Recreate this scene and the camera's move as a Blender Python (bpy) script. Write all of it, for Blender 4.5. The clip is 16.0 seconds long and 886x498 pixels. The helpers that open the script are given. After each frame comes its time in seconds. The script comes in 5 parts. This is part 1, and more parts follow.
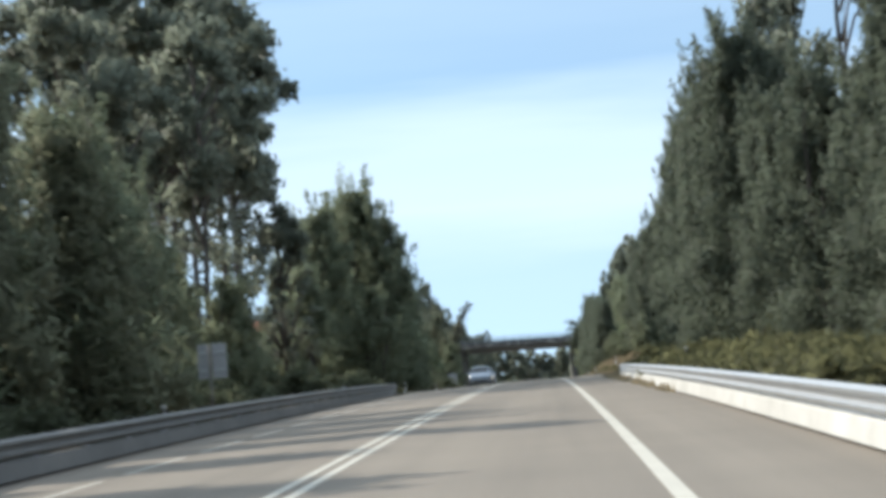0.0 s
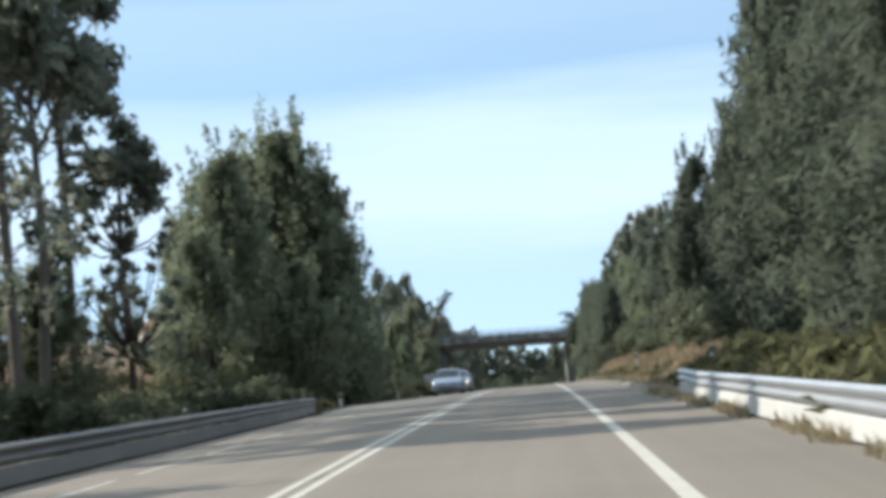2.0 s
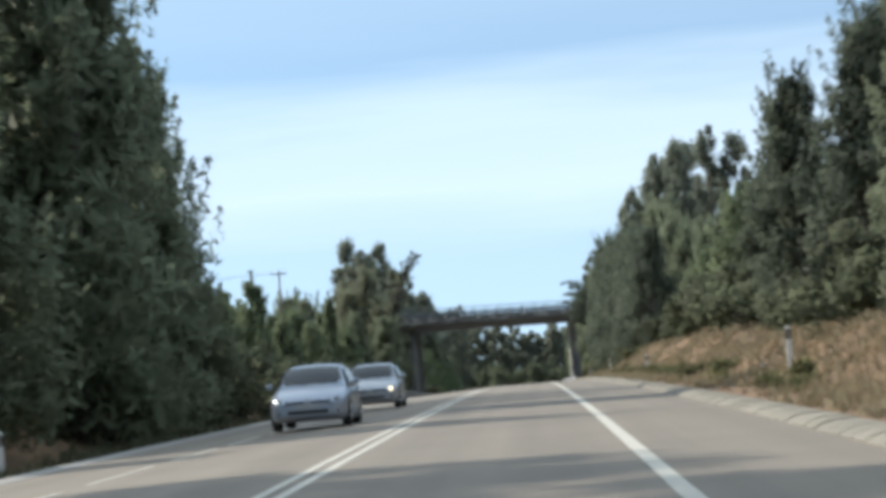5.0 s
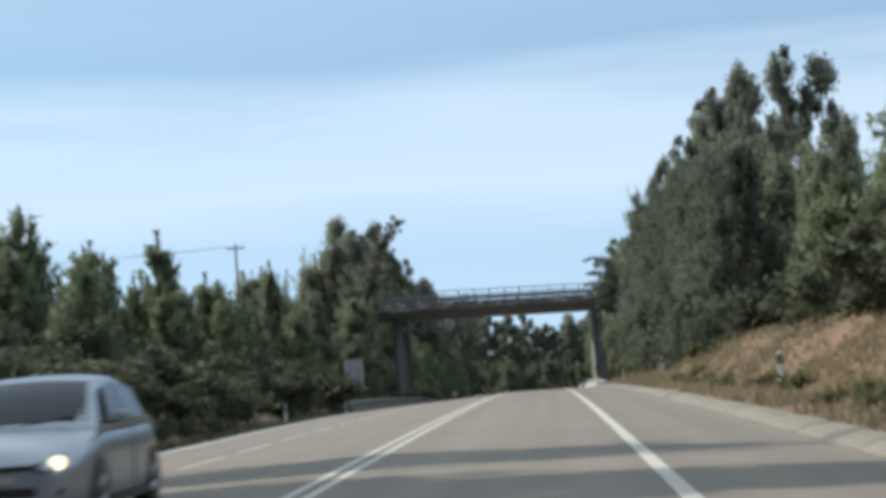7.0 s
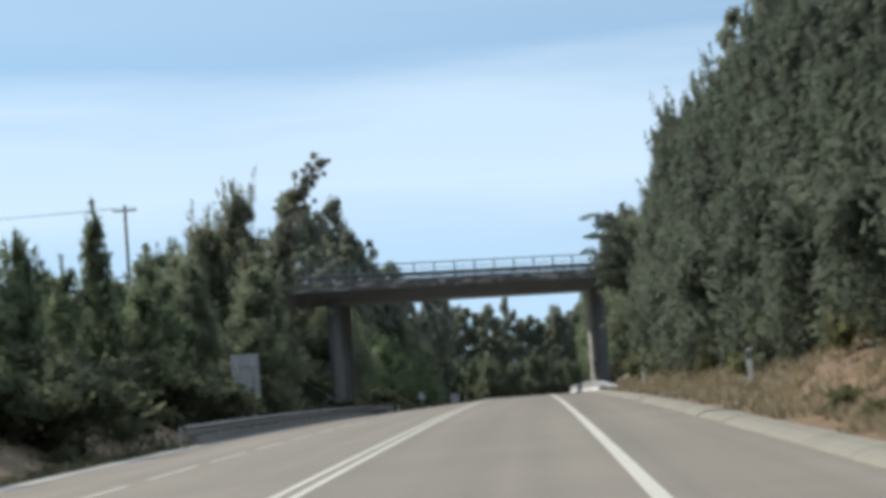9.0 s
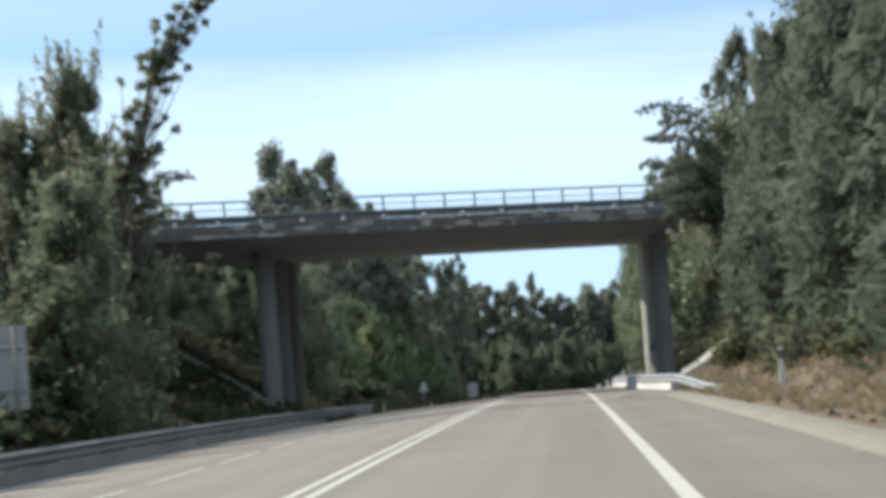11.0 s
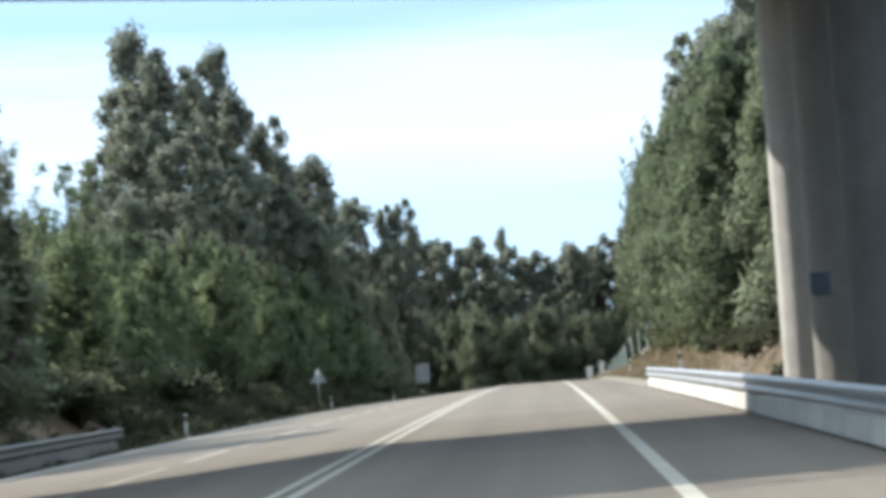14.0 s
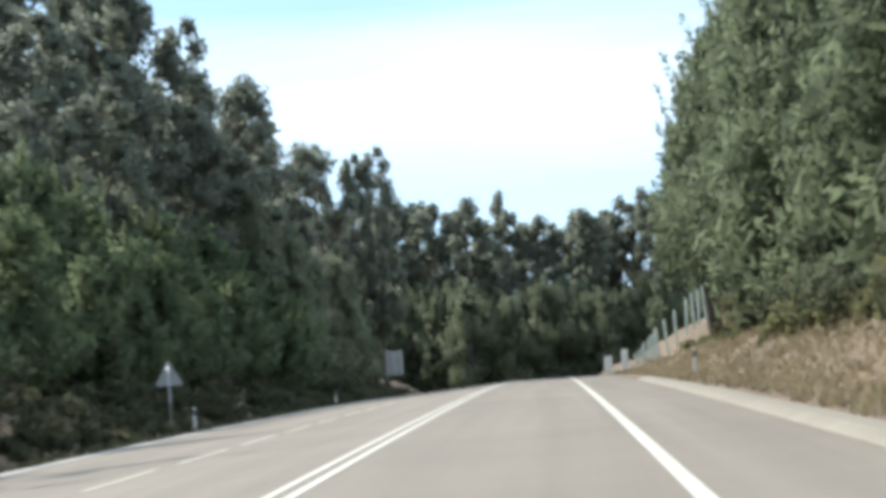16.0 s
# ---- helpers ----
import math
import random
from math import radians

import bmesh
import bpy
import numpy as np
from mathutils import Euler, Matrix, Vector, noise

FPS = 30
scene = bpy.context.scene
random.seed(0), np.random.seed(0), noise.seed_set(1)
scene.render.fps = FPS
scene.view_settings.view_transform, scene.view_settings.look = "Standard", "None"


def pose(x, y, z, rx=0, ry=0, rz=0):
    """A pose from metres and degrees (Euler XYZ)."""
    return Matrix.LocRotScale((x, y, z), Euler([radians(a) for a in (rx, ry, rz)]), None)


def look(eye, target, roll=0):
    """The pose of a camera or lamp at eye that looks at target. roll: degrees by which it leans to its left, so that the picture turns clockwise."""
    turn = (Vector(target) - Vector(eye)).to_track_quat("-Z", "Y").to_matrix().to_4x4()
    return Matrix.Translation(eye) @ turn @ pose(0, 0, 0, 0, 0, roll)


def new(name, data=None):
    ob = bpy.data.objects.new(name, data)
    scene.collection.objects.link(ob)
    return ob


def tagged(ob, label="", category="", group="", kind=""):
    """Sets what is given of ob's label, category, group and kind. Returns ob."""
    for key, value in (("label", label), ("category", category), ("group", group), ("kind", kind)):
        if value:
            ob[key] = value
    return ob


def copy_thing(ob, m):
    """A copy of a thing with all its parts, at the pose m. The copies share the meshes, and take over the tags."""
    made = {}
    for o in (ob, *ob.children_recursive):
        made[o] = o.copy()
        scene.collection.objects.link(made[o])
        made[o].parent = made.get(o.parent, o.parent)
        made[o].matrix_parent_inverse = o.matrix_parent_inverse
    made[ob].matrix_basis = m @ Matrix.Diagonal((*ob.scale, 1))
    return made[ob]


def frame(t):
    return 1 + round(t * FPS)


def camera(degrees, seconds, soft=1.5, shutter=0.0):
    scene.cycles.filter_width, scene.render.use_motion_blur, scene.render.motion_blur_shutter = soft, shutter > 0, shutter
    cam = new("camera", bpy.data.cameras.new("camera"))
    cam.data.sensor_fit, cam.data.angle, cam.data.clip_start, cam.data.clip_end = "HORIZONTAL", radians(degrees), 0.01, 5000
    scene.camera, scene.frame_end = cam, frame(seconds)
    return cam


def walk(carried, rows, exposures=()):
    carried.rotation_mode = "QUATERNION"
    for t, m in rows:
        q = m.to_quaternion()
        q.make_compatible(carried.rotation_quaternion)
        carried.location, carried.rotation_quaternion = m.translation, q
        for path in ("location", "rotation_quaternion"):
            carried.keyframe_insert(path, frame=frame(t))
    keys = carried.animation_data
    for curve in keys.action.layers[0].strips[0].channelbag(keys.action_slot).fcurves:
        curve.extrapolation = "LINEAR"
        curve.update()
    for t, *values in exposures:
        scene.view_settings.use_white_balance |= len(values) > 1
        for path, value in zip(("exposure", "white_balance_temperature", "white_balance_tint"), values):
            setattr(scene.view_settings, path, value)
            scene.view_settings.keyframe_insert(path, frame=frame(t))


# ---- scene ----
cam = camera(23.205, 16.0, soft=4.6, shutter=0.5)
# seconds, x, y, z, pitch, turn to the left, lean to the right
ROWS = [
    (0.0, 0.811, -0.0, -0.853, 3.907, 2.519, 4.317),
    (0.5, 0.79, 11.919, -0.668, 3.776, 2.411, 4.158),
    (1.0, 0.76, 23.863, -0.45, 3.927, 2.295, 4.201),
    (1.5, 0.743, 35.849, -0.205, 3.919, 2.218, 4.351),
    (2.0, 0.682, 47.894, -0.055, 3.809, 2.282, 4.534),
    (2.5, 0.698, 59.993, 0.126, 3.762, 2.5, 4.329),
    (3.0, 0.731, 72.173, 0.283, 3.62, 2.551, 4.407),
    (3.5, 0.684, 84.388, 0.434, 3.522, 2.481, 4.438),
    (4.0, 0.746, 96.601, 0.582, 3.52, 2.116, 4.534),
    (4.2, 0.674, 101.481, 0.624, 3.503, 1.963, 4.615),
    (6.5, 0.581, 158.315, 1.069, 3.198, 2.8, 4.099),
    (7.0, 0.563, 170.748, 1.146, 3.267, 2.607, 4.018),
    (7.5, 0.565, 183.192, 1.181, 3.194, 2.264, 3.928),
    (8.0, 0.573, 195.684, 1.203, 3.139, 2.228, 3.981),
    (8.2, 0.57, 200.686, 1.215, 3.142, 2.175, 4.059),
    (10.3, 0.659, 253.756, 1.143, 2.997, 2.474, 4.165),
    (10.5, 0.668, 258.935, 1.096, 2.929, 2.723, 4.203),
    (11.0, 0.581, 271.912, 1.034, 2.799, 3.034, 4.147),
    (11.5, 0.477, 284.859, 0.963, 2.775, 3.222, 4.377),
    (12.0, 0.33, 297.838, 0.874, 2.725, 3.157, 4.02),
    (12.5, 0.31, 310.844, 0.771, 2.462, 2.575, 4.085),
    (13.0, 0.325, 323.896, 0.645, 2.352, 2.542, 4.058),
    (13.5, 0.411, 336.963, 0.5, 2.29, 2.68, 4.199),
    (14.0, 0.361, 350.058, 0.347, 2.108, 2.463, 4.174),
    (14.5, 0.35, 363.109, 0.172, 1.991, 2.417, 4.206),
    (15.0, 0.35, 376.243, -0.059, 1.933, 2.623, 4.173),
    (15.5, 0.308, 389.33, -0.251, 1.775, 2.804, 4.012),
    (16.0, 0.325, 402.464, -0.462, 1.721, 2.59, 3.876),
]
walk(cam, [(t, pose(x, y, z, 90 + p, 0, a) @ pose(0, 0, 0, 0, 0, -r)) for t, x, y, z, p, a, r in ROWS],
     exposures=[(0, 0.52, 6400, 9), (1.5, 0.52, 6400, 9), (2.6, 0.5, 6400, 9), (4.2, 0.5, 6400, 9), (6.3, 0.25, 6400, 9), (8.2, 0.2, 6400, 9), (11, 0.55, 6400, 9), (13.2, 0.85, 6300, 9), (14.5, 0.84, 6300, 9), (15.0, 0.68, 6300, 9), (15.5, 0.84, 6300, 9), (16, 0.92, 6300, 9)])

# ---- light ----
SUN_TO = Vector((-1.15, 0.51, 1.0)).normalized()
world = bpy.data.worlds.new("sky")
scene.world = world
world.use_nodes = True
wn, wl = world.node_tree.nodes, world.node_tree.links
wn.clear()
sky = wn.new("ShaderNodeTexSky")
sky.sky_type, sky.sun_disc = "NISHITA", False
sky.sun_elevation = math.asin(SUN_TO.z)
sky.sun_rotation = math.atan2(SUN_TO.x, SUN_TO.y)
sky.air_density, sky.dust_density, sky.ozone_density = 1.0, 1.2, 1.5
# the air near the horizon stays fairly blue; thin high cloud lies in long level veils
wco = wn.new("ShaderNodeTexCoord")
wlift = wn.new("ShaderNodeMapping")
wlift.inputs["Location"].default_value, wlift.inputs["Scale"].default_value = (0, 0, 0.2), (1, 1, 2.2)
wl.new(wco.outputs["Generated"], wlift.inputs["Vector"])
wl.new(wlift.outputs["Vector"], sky.inputs["Vector"])
wmap = wn.new("ShaderNodeMapping")
wmap.inputs["Rotation"].default_value = (0.0, 0.04, 0.3)
wmap.inputs["Scale"].default_value = (1.6, 1.6, 16.0)
wnoise = wn.new("ShaderNodeTexNoise")
wnoise.inputs["Scale"].default_value, wnoise.inputs["Detail"].default_value, wnoise.inputs["Roughness"].default_value = 1.6, 5.0, 0.55
wsep = wn.new("ShaderNodeSeparateXYZ")
wl.new(wco.outputs["Generated"], wsep.inputs["Vector"])
wshift = wn.new("ShaderNodeMath")
wshift.operation = "MULTIPLY_ADD"
wshift.inputs[1].default_value = 0.075
wl.new(wnoise.outputs["Fac"], wshift.inputs[0])
wl.new(wsep.outputs["Z"], wshift.inputs[2])
wramp = wn.new("ShaderNodeValToRGB")
for k, (at, v) in enumerate(((0.03, 0.75), (0.06, 0.62), (0.095, 0.6), (0.125, 0.88), (0.15, 0.8), (0.18, 0.36), (0.215, 0.46), (0.24, 0.24), (0.42, 1.0))):
    e = wramp.color_ramp.elements[k] if k < 2 else wramp.color_ramp.elements.new(at)
    e.position, e.color = at, (v, v, v, 1)
wmix = wn.new("ShaderNodeMixRGB")
wmix.inputs["Color2"].default_value = (6.4, 7.75, 9.1, 1)
wtint = wn.new("ShaderNodeMixRGB")
wtint.blend_type = "MULTIPLY"
wtint.inputs["Fac"].default_value = 1.0
wtint.inputs["Color2"].default_value = (0.84, 1.36, 1.43, 1)
wbg = wn.new("ShaderNodeBackground")
wbg.inputs["Strength"].default_value = 0.1
wout = wn.new("ShaderNodeOutputWorld")
wl.new(wco.outputs["Generated"], wmap.inputs["Vector"])
wl.new(wmap.outputs["Vector"], wnoise.inputs["Vector"])
wl.new(wshift.outputs[0], wramp.inputs["Fac"])
wl.new(wramp.outputs["Color"], wmix.inputs["Fac"])
wl.new(sky.outputs["Color"], wtint.inputs["Color1"])
wl.new(wtint.outputs["Color"], wmix.inputs["Color1"])
wl.new(wmix.outputs["Color"], wbg.inputs["Color"])
wl.new(wbg.outputs[0], wout.inputs["Surface"])
sun = new("sun", bpy.data.lights.new("sun", "SUN"))
sun.data.energy, sun.data.angle, sun.data.color = 4.0, radians(0.53), (1.0, 0.93, 0.82)
sun.matrix_world = look(SUN_TO * 100, (0, 0, 0))


# ---- materials ----
def material(name, base, second=None, rough=0.8, metal=0.0, grain=8.0, blotch=0.5, bump=0.2, spread=0.5, island=0.0, thin=0.0, obj=0.0, spec=0.5):
    """Base colour varied at two scales, with a fine bump; island and obj vary it from piece to piece."""
    m = bpy.data.materials.new(name)
    m.use_nodes = True
    n, l = m.node_tree.nodes, m.node_tree.links
    b = n["Principled BSDF"]
    b.inputs["Roughness"].default_value, b.inputs["Metallic"].default_value = rough, metal
    b.inputs["Specular IOR Level"].default_value = spec
    second = second or tuple(c * 0.7 for c in base)
    co = n.new("ShaderNodeTexCoord")
    big, fine = n.new("ShaderNodeTexNoise"), n.new("ShaderNodeTexNoise")
    big.inputs["Scale"].default_value, big.inputs["Detail"].default_value = blotch, 5.0
    fine.inputs["Scale"].default_value, fine.inputs["Detail"].default_value = grain, 6.0
    geo = n.new("ShaderNodeNewGeometry")
    for t in (big, fine):
        l.new(geo.outputs["Position"], t.inputs["Vector"])
    add = n.new("ShaderNodeMath")
    add.operation = "MULTIPLY_ADD"
    add.inputs[1].default_value = 0.45
    l.new(fine.outputs["Fac"], add.inputs[0])
    half = n.new("ShaderNodeMath")
    half.operation = "MULTIPLY"
    half.inputs[1].default_value = 0.55
    l.new(big.outputs["Fac"], half.inputs[0])
    l.new(half.outputs[0], add.inputs[2])
    value = add
    for amount, node, out in ((island, geo, "Random Per Island"), (obj, None, "Random")):
        if amount:
            node = node or n.new("ShaderNodeObjectInfo")
            more = n.new("ShaderNodeMath")
            more.operation = "MULTIPLY_ADD"
            more.inputs[1].default_value = amount
            l.new(node.outputs[out], more.inputs[0])
            l.new(value.outputs[0], more.inputs[2])
            shift = n.new("ShaderNodeMath")
            shift.operation = "SUBTRACT"
            shift.inputs[1].default_value = amount / 2
            l.new(more.outputs[0], shift.inputs[0])
            value = shift
    ramp = n.new("ShaderNodeValToRGB")
    ramp.color_ramp.elements[0].position, ramp.color_ramp.elements[1].position = 0.5 - spread / 2, 0.5 + spread / 2
    ramp.color_ramp.elements[0].color, ramp.color_ramp.elements[1].color = (*second, 1), (*base, 1)
    l.new(value.outputs[0], ramp.inputs["Fac"])
    l.new(ramp.outputs["Color"], b.inputs["Base Color"])
    if bump:
        bp = n.new("ShaderNodeBump")
        bp.inputs["Strength"].default_value, bp.inputs["Distance"].default_value = bump, 0.03
        l.new(fine.outputs["Fac"], bp.inputs["Height"])
        l.new(bp.outputs["Normal"], b.inputs["Normal"])
    if thin:
        tr = n.new("ShaderNodeBsdfTranslucent")
        mx = n.new("ShaderNodeMixShader")
        mx.inputs[0].default_value = thin
        l.new(ramp.outputs["Color"], tr.inputs["Color"])
        l.new(b.outputs[0], mx.inputs[1])
        l.new(tr.outputs[0], mx.inputs[2])
        l.new(mx.outputs[0], n["Material Output"].inputs["Surface"])
    return m


M_ASPHALT = material("asphalt", (0.216, 0.182, 0.145), (0.146, 0.124, 0.1), 0.85, grain=30, blotch=0.25, bump=0.25, spread=0.6)
def streaked(m, across, along, low, high):
    """Long faint bands of wear that run with the road, over the material's own colour."""
    n, l = m.node_tree.nodes, m.node_tree.links
    bsdf = n["Principled BSDF"]
    source = bsdf.inputs["Base Color"].links[0].from_socket
    geo, mp, tex, rp, mul = n.new("ShaderNodeNewGeometry"), n.new("ShaderNodeMapping"), n.new("ShaderNodeTexNoise"), n.new("ShaderNodeMapRange"), n.new("ShaderNodeMixRGB")
    mp.inputs["Scale"].default_value = (across, along, 1.0)
    tex.inputs["Scale"].default_value, tex.inputs["Detail"].default_value = 1.0, 4.0
    rp.inputs["From Min"].default_value, rp.inputs["From Max"].default_value = 0.3, 0.7
    rp.inputs["To Min"].default_value, rp.inputs["To Max"].default_value = low, high
    mul.blend_type, mul.inputs["Fac"].default_value = "MULTIPLY", 1.0
    l.new(geo.outputs["Position"], mp.inputs["Vector"])
    l.new(mp.outputs["Vector"], tex.inputs["Vector"])
    l.new(tex.outputs["Fac"], rp.inputs["Value"])
    l.new(source, mul.inputs["Color1"])
    l.new(rp.outputs["Result"], mul.inputs["Color2"])
    l.new(mul.outputs["Color"], bsdf.inputs["Base Color"])


streaked(M_ASPHALT, 1.3, 0.012, 0.86, 1.1)
M_PAINT = material("road_paint", (0.56, 0.525, 0.45), (0.33, 0.31, 0.265), 0.7, grain=14, blotch=1.2, bump=0.1, spread=0.7)
M_CONCRETE = material("weathered_concrete", (0.34, 0.325, 0.3), (0.2, 0.19, 0.175), 0.85, grain=6, blotch=0.6, bump=0.2, spread=0.7, obj=0.05)
M_KERB = material("sandy_concrete", (0.255, 0.228, 0.18), (0.158, 0.142, 0.113), 0.9, grain=5, blotch=0.7, bump=0.3, spread=0.7, obj=0.12)
# concrete with shade put into its colour, for the side turned from the sun
M_DARKCON = material("shade_dark_concrete", (0.2, 0.193, 0.185), (0.1, 0.097, 0.093), 0.9, grain=4, blotch=0.6, bump=0.25, spread=0.6, obj=0.15)
M_BRIDGE = material("stained_bridge_concrete", (0.269, 0.267, 0.263), (0.150, 0.149, 0.147), 0.9, grain=3, blotch=0.5, bump=0.2, spread=0.5)
# column concrete with the shade under the deck put into its colour
M_PIER = material("shade_dark_bridge_concrete", (0.193, 0.187, 0.179), (0.108, 0.106, 0.101), 0.9, grain=3, blotch=0.5, bump=0.2, spread=0.6)
M_GIRDER = material("plain_grey_concrete", (0.29, 0.305, 0.32), (0.17, 0.18, 0.19), 0.9, grain=3, blotch=0.5, bump=0.2, spread=0.5)
M_EDGE = material("rain_stained_concrete", (0.137, 0.127, 0.117), (0.054, 0.050, 0.047), 0.9, grain=5, blotch=1.3, bump=0.25, spread=0.42)
M_WHITE = material("sunlit_white_concrete", (0.66, 0.65, 0.62), (0.36, 0.35, 0.32), 0.8, grain=5, blotch=0.9, bump=0.15, spread=0.7, obj=0.2)
M_STEEL = material("galvanised_steel", (0.56, 0.57, 0.58), (0.34, 0.35, 0.36), 0.45, 0.75, grain=10, blotch=1.0, bump=0.05, spread=0.8)
# weathered steel, darkened further to carry the shade of the left rails
M_OLDSTEEL = material("weathered_shade_dark_steel", (0.2, 0.197, 0.19), (0.1, 0.097, 0.093), 0.65, 0.4, grain=10, blotch=0.8, bump=0.1, spread=0.7)
M_DARKSTEEL = material("dark_painted_steel", (0.075, 0.09, 0.105), (0.04, 0.05, 0.058), 0.55, 0.3, grain=10, bump=0.05)
M_SOIL = material("dry_soil_and_grass", (0.178, 0.124, 0.077), (0.075, 0.058, 0.037), 0.95, grain=2.2, blotch=0.4, bump=1.0, spread=0.32)
n, l = M_SOIL.node_tree.nodes, M_SOIL.node_tree.links
old = n["Principled BSDF"].inputs["Base Color"].links[0].from_socket
red = n.new("ShaderNodeMix")
red.data_type, red.blend_type = "RGBA", "MULTIPLY"
red.inputs["B"].default_value = (1.16, 0.98, 0.82, 1)
split = n.new("ShaderNodeSeparateXYZ")
l.new(n["Geometry"].outputs["Position"], split.inputs[0])
fade = n.new("ShaderNodeMapRange")
fade.inputs["From Min"].default_value, fade.inputs["From Max"].default_value = 285.0, 250.0
l.new(split.outputs["Y"], fade.inputs["Value"])
l.new(fade.outputs["Result"], red.inputs["Factor"])
l.new(old, red.inputs["A"])
l.new(red.outputs["Result"], n["Principled BSDF"].inputs["Base Color"])
M_BARK = material("bark", (0.12, 0.1, 0.085), (0.05, 0.043, 0.038), 0.95, grain=9, blotch=1.5, bump=0.6)
M_EUCBARK = material("pale_bark", (0.14, 0.122, 0.105), (0.06, 0.053, 0.046), 0.9, grain=7, blotch=1.2, bump=0.4)
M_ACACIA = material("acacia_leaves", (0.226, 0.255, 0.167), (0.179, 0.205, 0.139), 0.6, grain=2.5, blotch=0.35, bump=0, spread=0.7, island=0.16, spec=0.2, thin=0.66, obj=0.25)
# pale olive leaves, lightened to carry the sun on the crowns
M_PALE = material("pale_sunlit_acacia_leaves", (0.27, 0.28, 0.19), (0.17, 0.18, 0.125), 0.6, grain=2.5, blotch=0.35, bump=0, spread=0.7, island=0.16, spec=0.2, thin=0.7, obj=0.25)
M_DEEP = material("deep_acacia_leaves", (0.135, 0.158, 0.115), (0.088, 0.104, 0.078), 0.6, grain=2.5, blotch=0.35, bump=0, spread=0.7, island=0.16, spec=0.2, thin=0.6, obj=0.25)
M_GREEN = material("broad_green_leaves", (0.165, 0.200, 0.122), (0.113, 0.140, 0.086), 0.6, grain=2.5, blotch=0.35, bump=0, spread=0.7, island=0.16, spec=0.2, thin=0.66, obj=0.25)
M_EUC = material("eucalyptus_leaves", (0.232, 0.255, 0.196), (0.168, 0.187, 0.148), 0.5, grain=2.5, blotch=0.35, bump=0, spread=0.7, island=0.16, spec=0.2, thin=0.66, obj=0.25)
M_PINE = material("pine_needles", (0.165, 0.198, 0.116), (0.119, 0.148, 0.087), 0.65, grain=2.5, blotch=0.4, bump=0, spread=0.7, island=0.16, spec=0.2, thin=0.66, obj=0.3)
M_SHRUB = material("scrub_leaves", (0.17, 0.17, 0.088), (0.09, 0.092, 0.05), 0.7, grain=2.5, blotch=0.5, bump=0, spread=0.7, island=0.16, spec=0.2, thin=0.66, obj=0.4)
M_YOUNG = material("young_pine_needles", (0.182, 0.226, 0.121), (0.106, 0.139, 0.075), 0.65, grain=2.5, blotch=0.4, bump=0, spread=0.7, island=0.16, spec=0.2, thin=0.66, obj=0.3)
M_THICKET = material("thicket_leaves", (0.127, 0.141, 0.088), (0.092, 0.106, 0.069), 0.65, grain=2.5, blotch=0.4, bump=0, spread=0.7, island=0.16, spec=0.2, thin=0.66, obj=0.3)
# leaf colour darkened to carry the shade of the left verge
M_DARKSCRUB = material("shade_dark_scrub_leaves", (0.092, 0.097, 0.058), (0.052, 0.055, 0.035), 0.7, grain=2.5, blotch=0.5, bump=0, spread=0.7, island=0.3, spec=0.2, thin=0.5)
M_STRAW = material("dry_grass", (0.365, 0.3, 0.19), (0.215, 0.175, 0.11), 0.9, grain=3, blotch=0.4, bump=0, spread=0.6, island=0.6, thin=0.3)
M_POSTWHITE = material("white_plastic", (0.72, 0.72, 0.7), (0.5, 0.5, 0.47), 0.5, grain=12, blotch=2, bump=0.03)
M_BLACK = material("black_plastic", (0.02, 0.02, 0.02), (0.012, 0.012, 0.012), 0.5, bump=0)
M_REFLECTOR = material("grey_reflector", (0.34, 0.33, 0.31), (0.24, 0.23, 0.22), 0.3, bump=0)
M_SIGNBACK = material("bare_sign_back", (0.36, 0.37, 0.37), (0.25, 0.26, 0.26), 0.6, 0.1, grain=6, blotch=1.5, bump=0.04)
M_PAINTCAR = material("silver_blue_car_paint", (0.3, 0.34, 0.4), (0.27, 0.31, 0.37), 0.28, 0.6, grain=40, bump=0)
M_PAINTCAR2 = material("light_silver_car_paint", (0.340, 0.365, 0.399), (0.306, 0.332, 0.365), 0.28, 0.6, grain=40, bump=0)
M_GLASS = material("dark_car_glass", (0.012, 0.015, 0.018), (0.01, 0.012, 0.015), 0.1, bump=0, spec=0.28)
M_TYRE = material("tyre_rubber", (0.025, 0.025, 0.025), (0.015, 0.015, 0.015), 0.85, grain=30, bump=0.2)
M_RIM = material("alloy_rim", (0.4, 0.41, 0.42), (0.3, 0.31, 0.32), 0.35, 0.8, bump=0)
M_TRIM = material("black_grille", (0.015, 0.015, 0.016), (0.01, 0.01, 0.01), 0.4, bump=0)
M_ROOF = material("red_roof_tile", (0.5, 0.2, 0.12), (0.33, 0.13, 0.08), 0.85, grain=4, blotch=0.6, bump=0.2, obj=0.2)
M_WALL = material("rendered_wall", (0.6, 0.55, 0.47), (0.45, 0.41, 0.35), 0.9, grain=4, blotch=0.4, bump=0.1)
M_WOOD = material("weathered_pole_wood", (0.16, 0.13, 0.1), (0.09, 0.075, 0.06), 0.9, grain=12, blotch=1, bump=0.3)
M_LAMP = bpy.data.materials.new("headlamp")
M_LAMP.use_nodes = True
M_LAMP.node_tree.nodes["Principled BSDF"].inputs["Base Color"].default_value = (0.8, 0.8, 0.75, 1)
M_LAMP.node_tree.nodes["Principled BSDF"].inputs["Emission Color"].default_value = (1.0, 0.82, 0.5, 1)
M_LAMP.node_tree.nodes["Principled BSDF"].inputs["Emission Strength"].default_value = 1.6


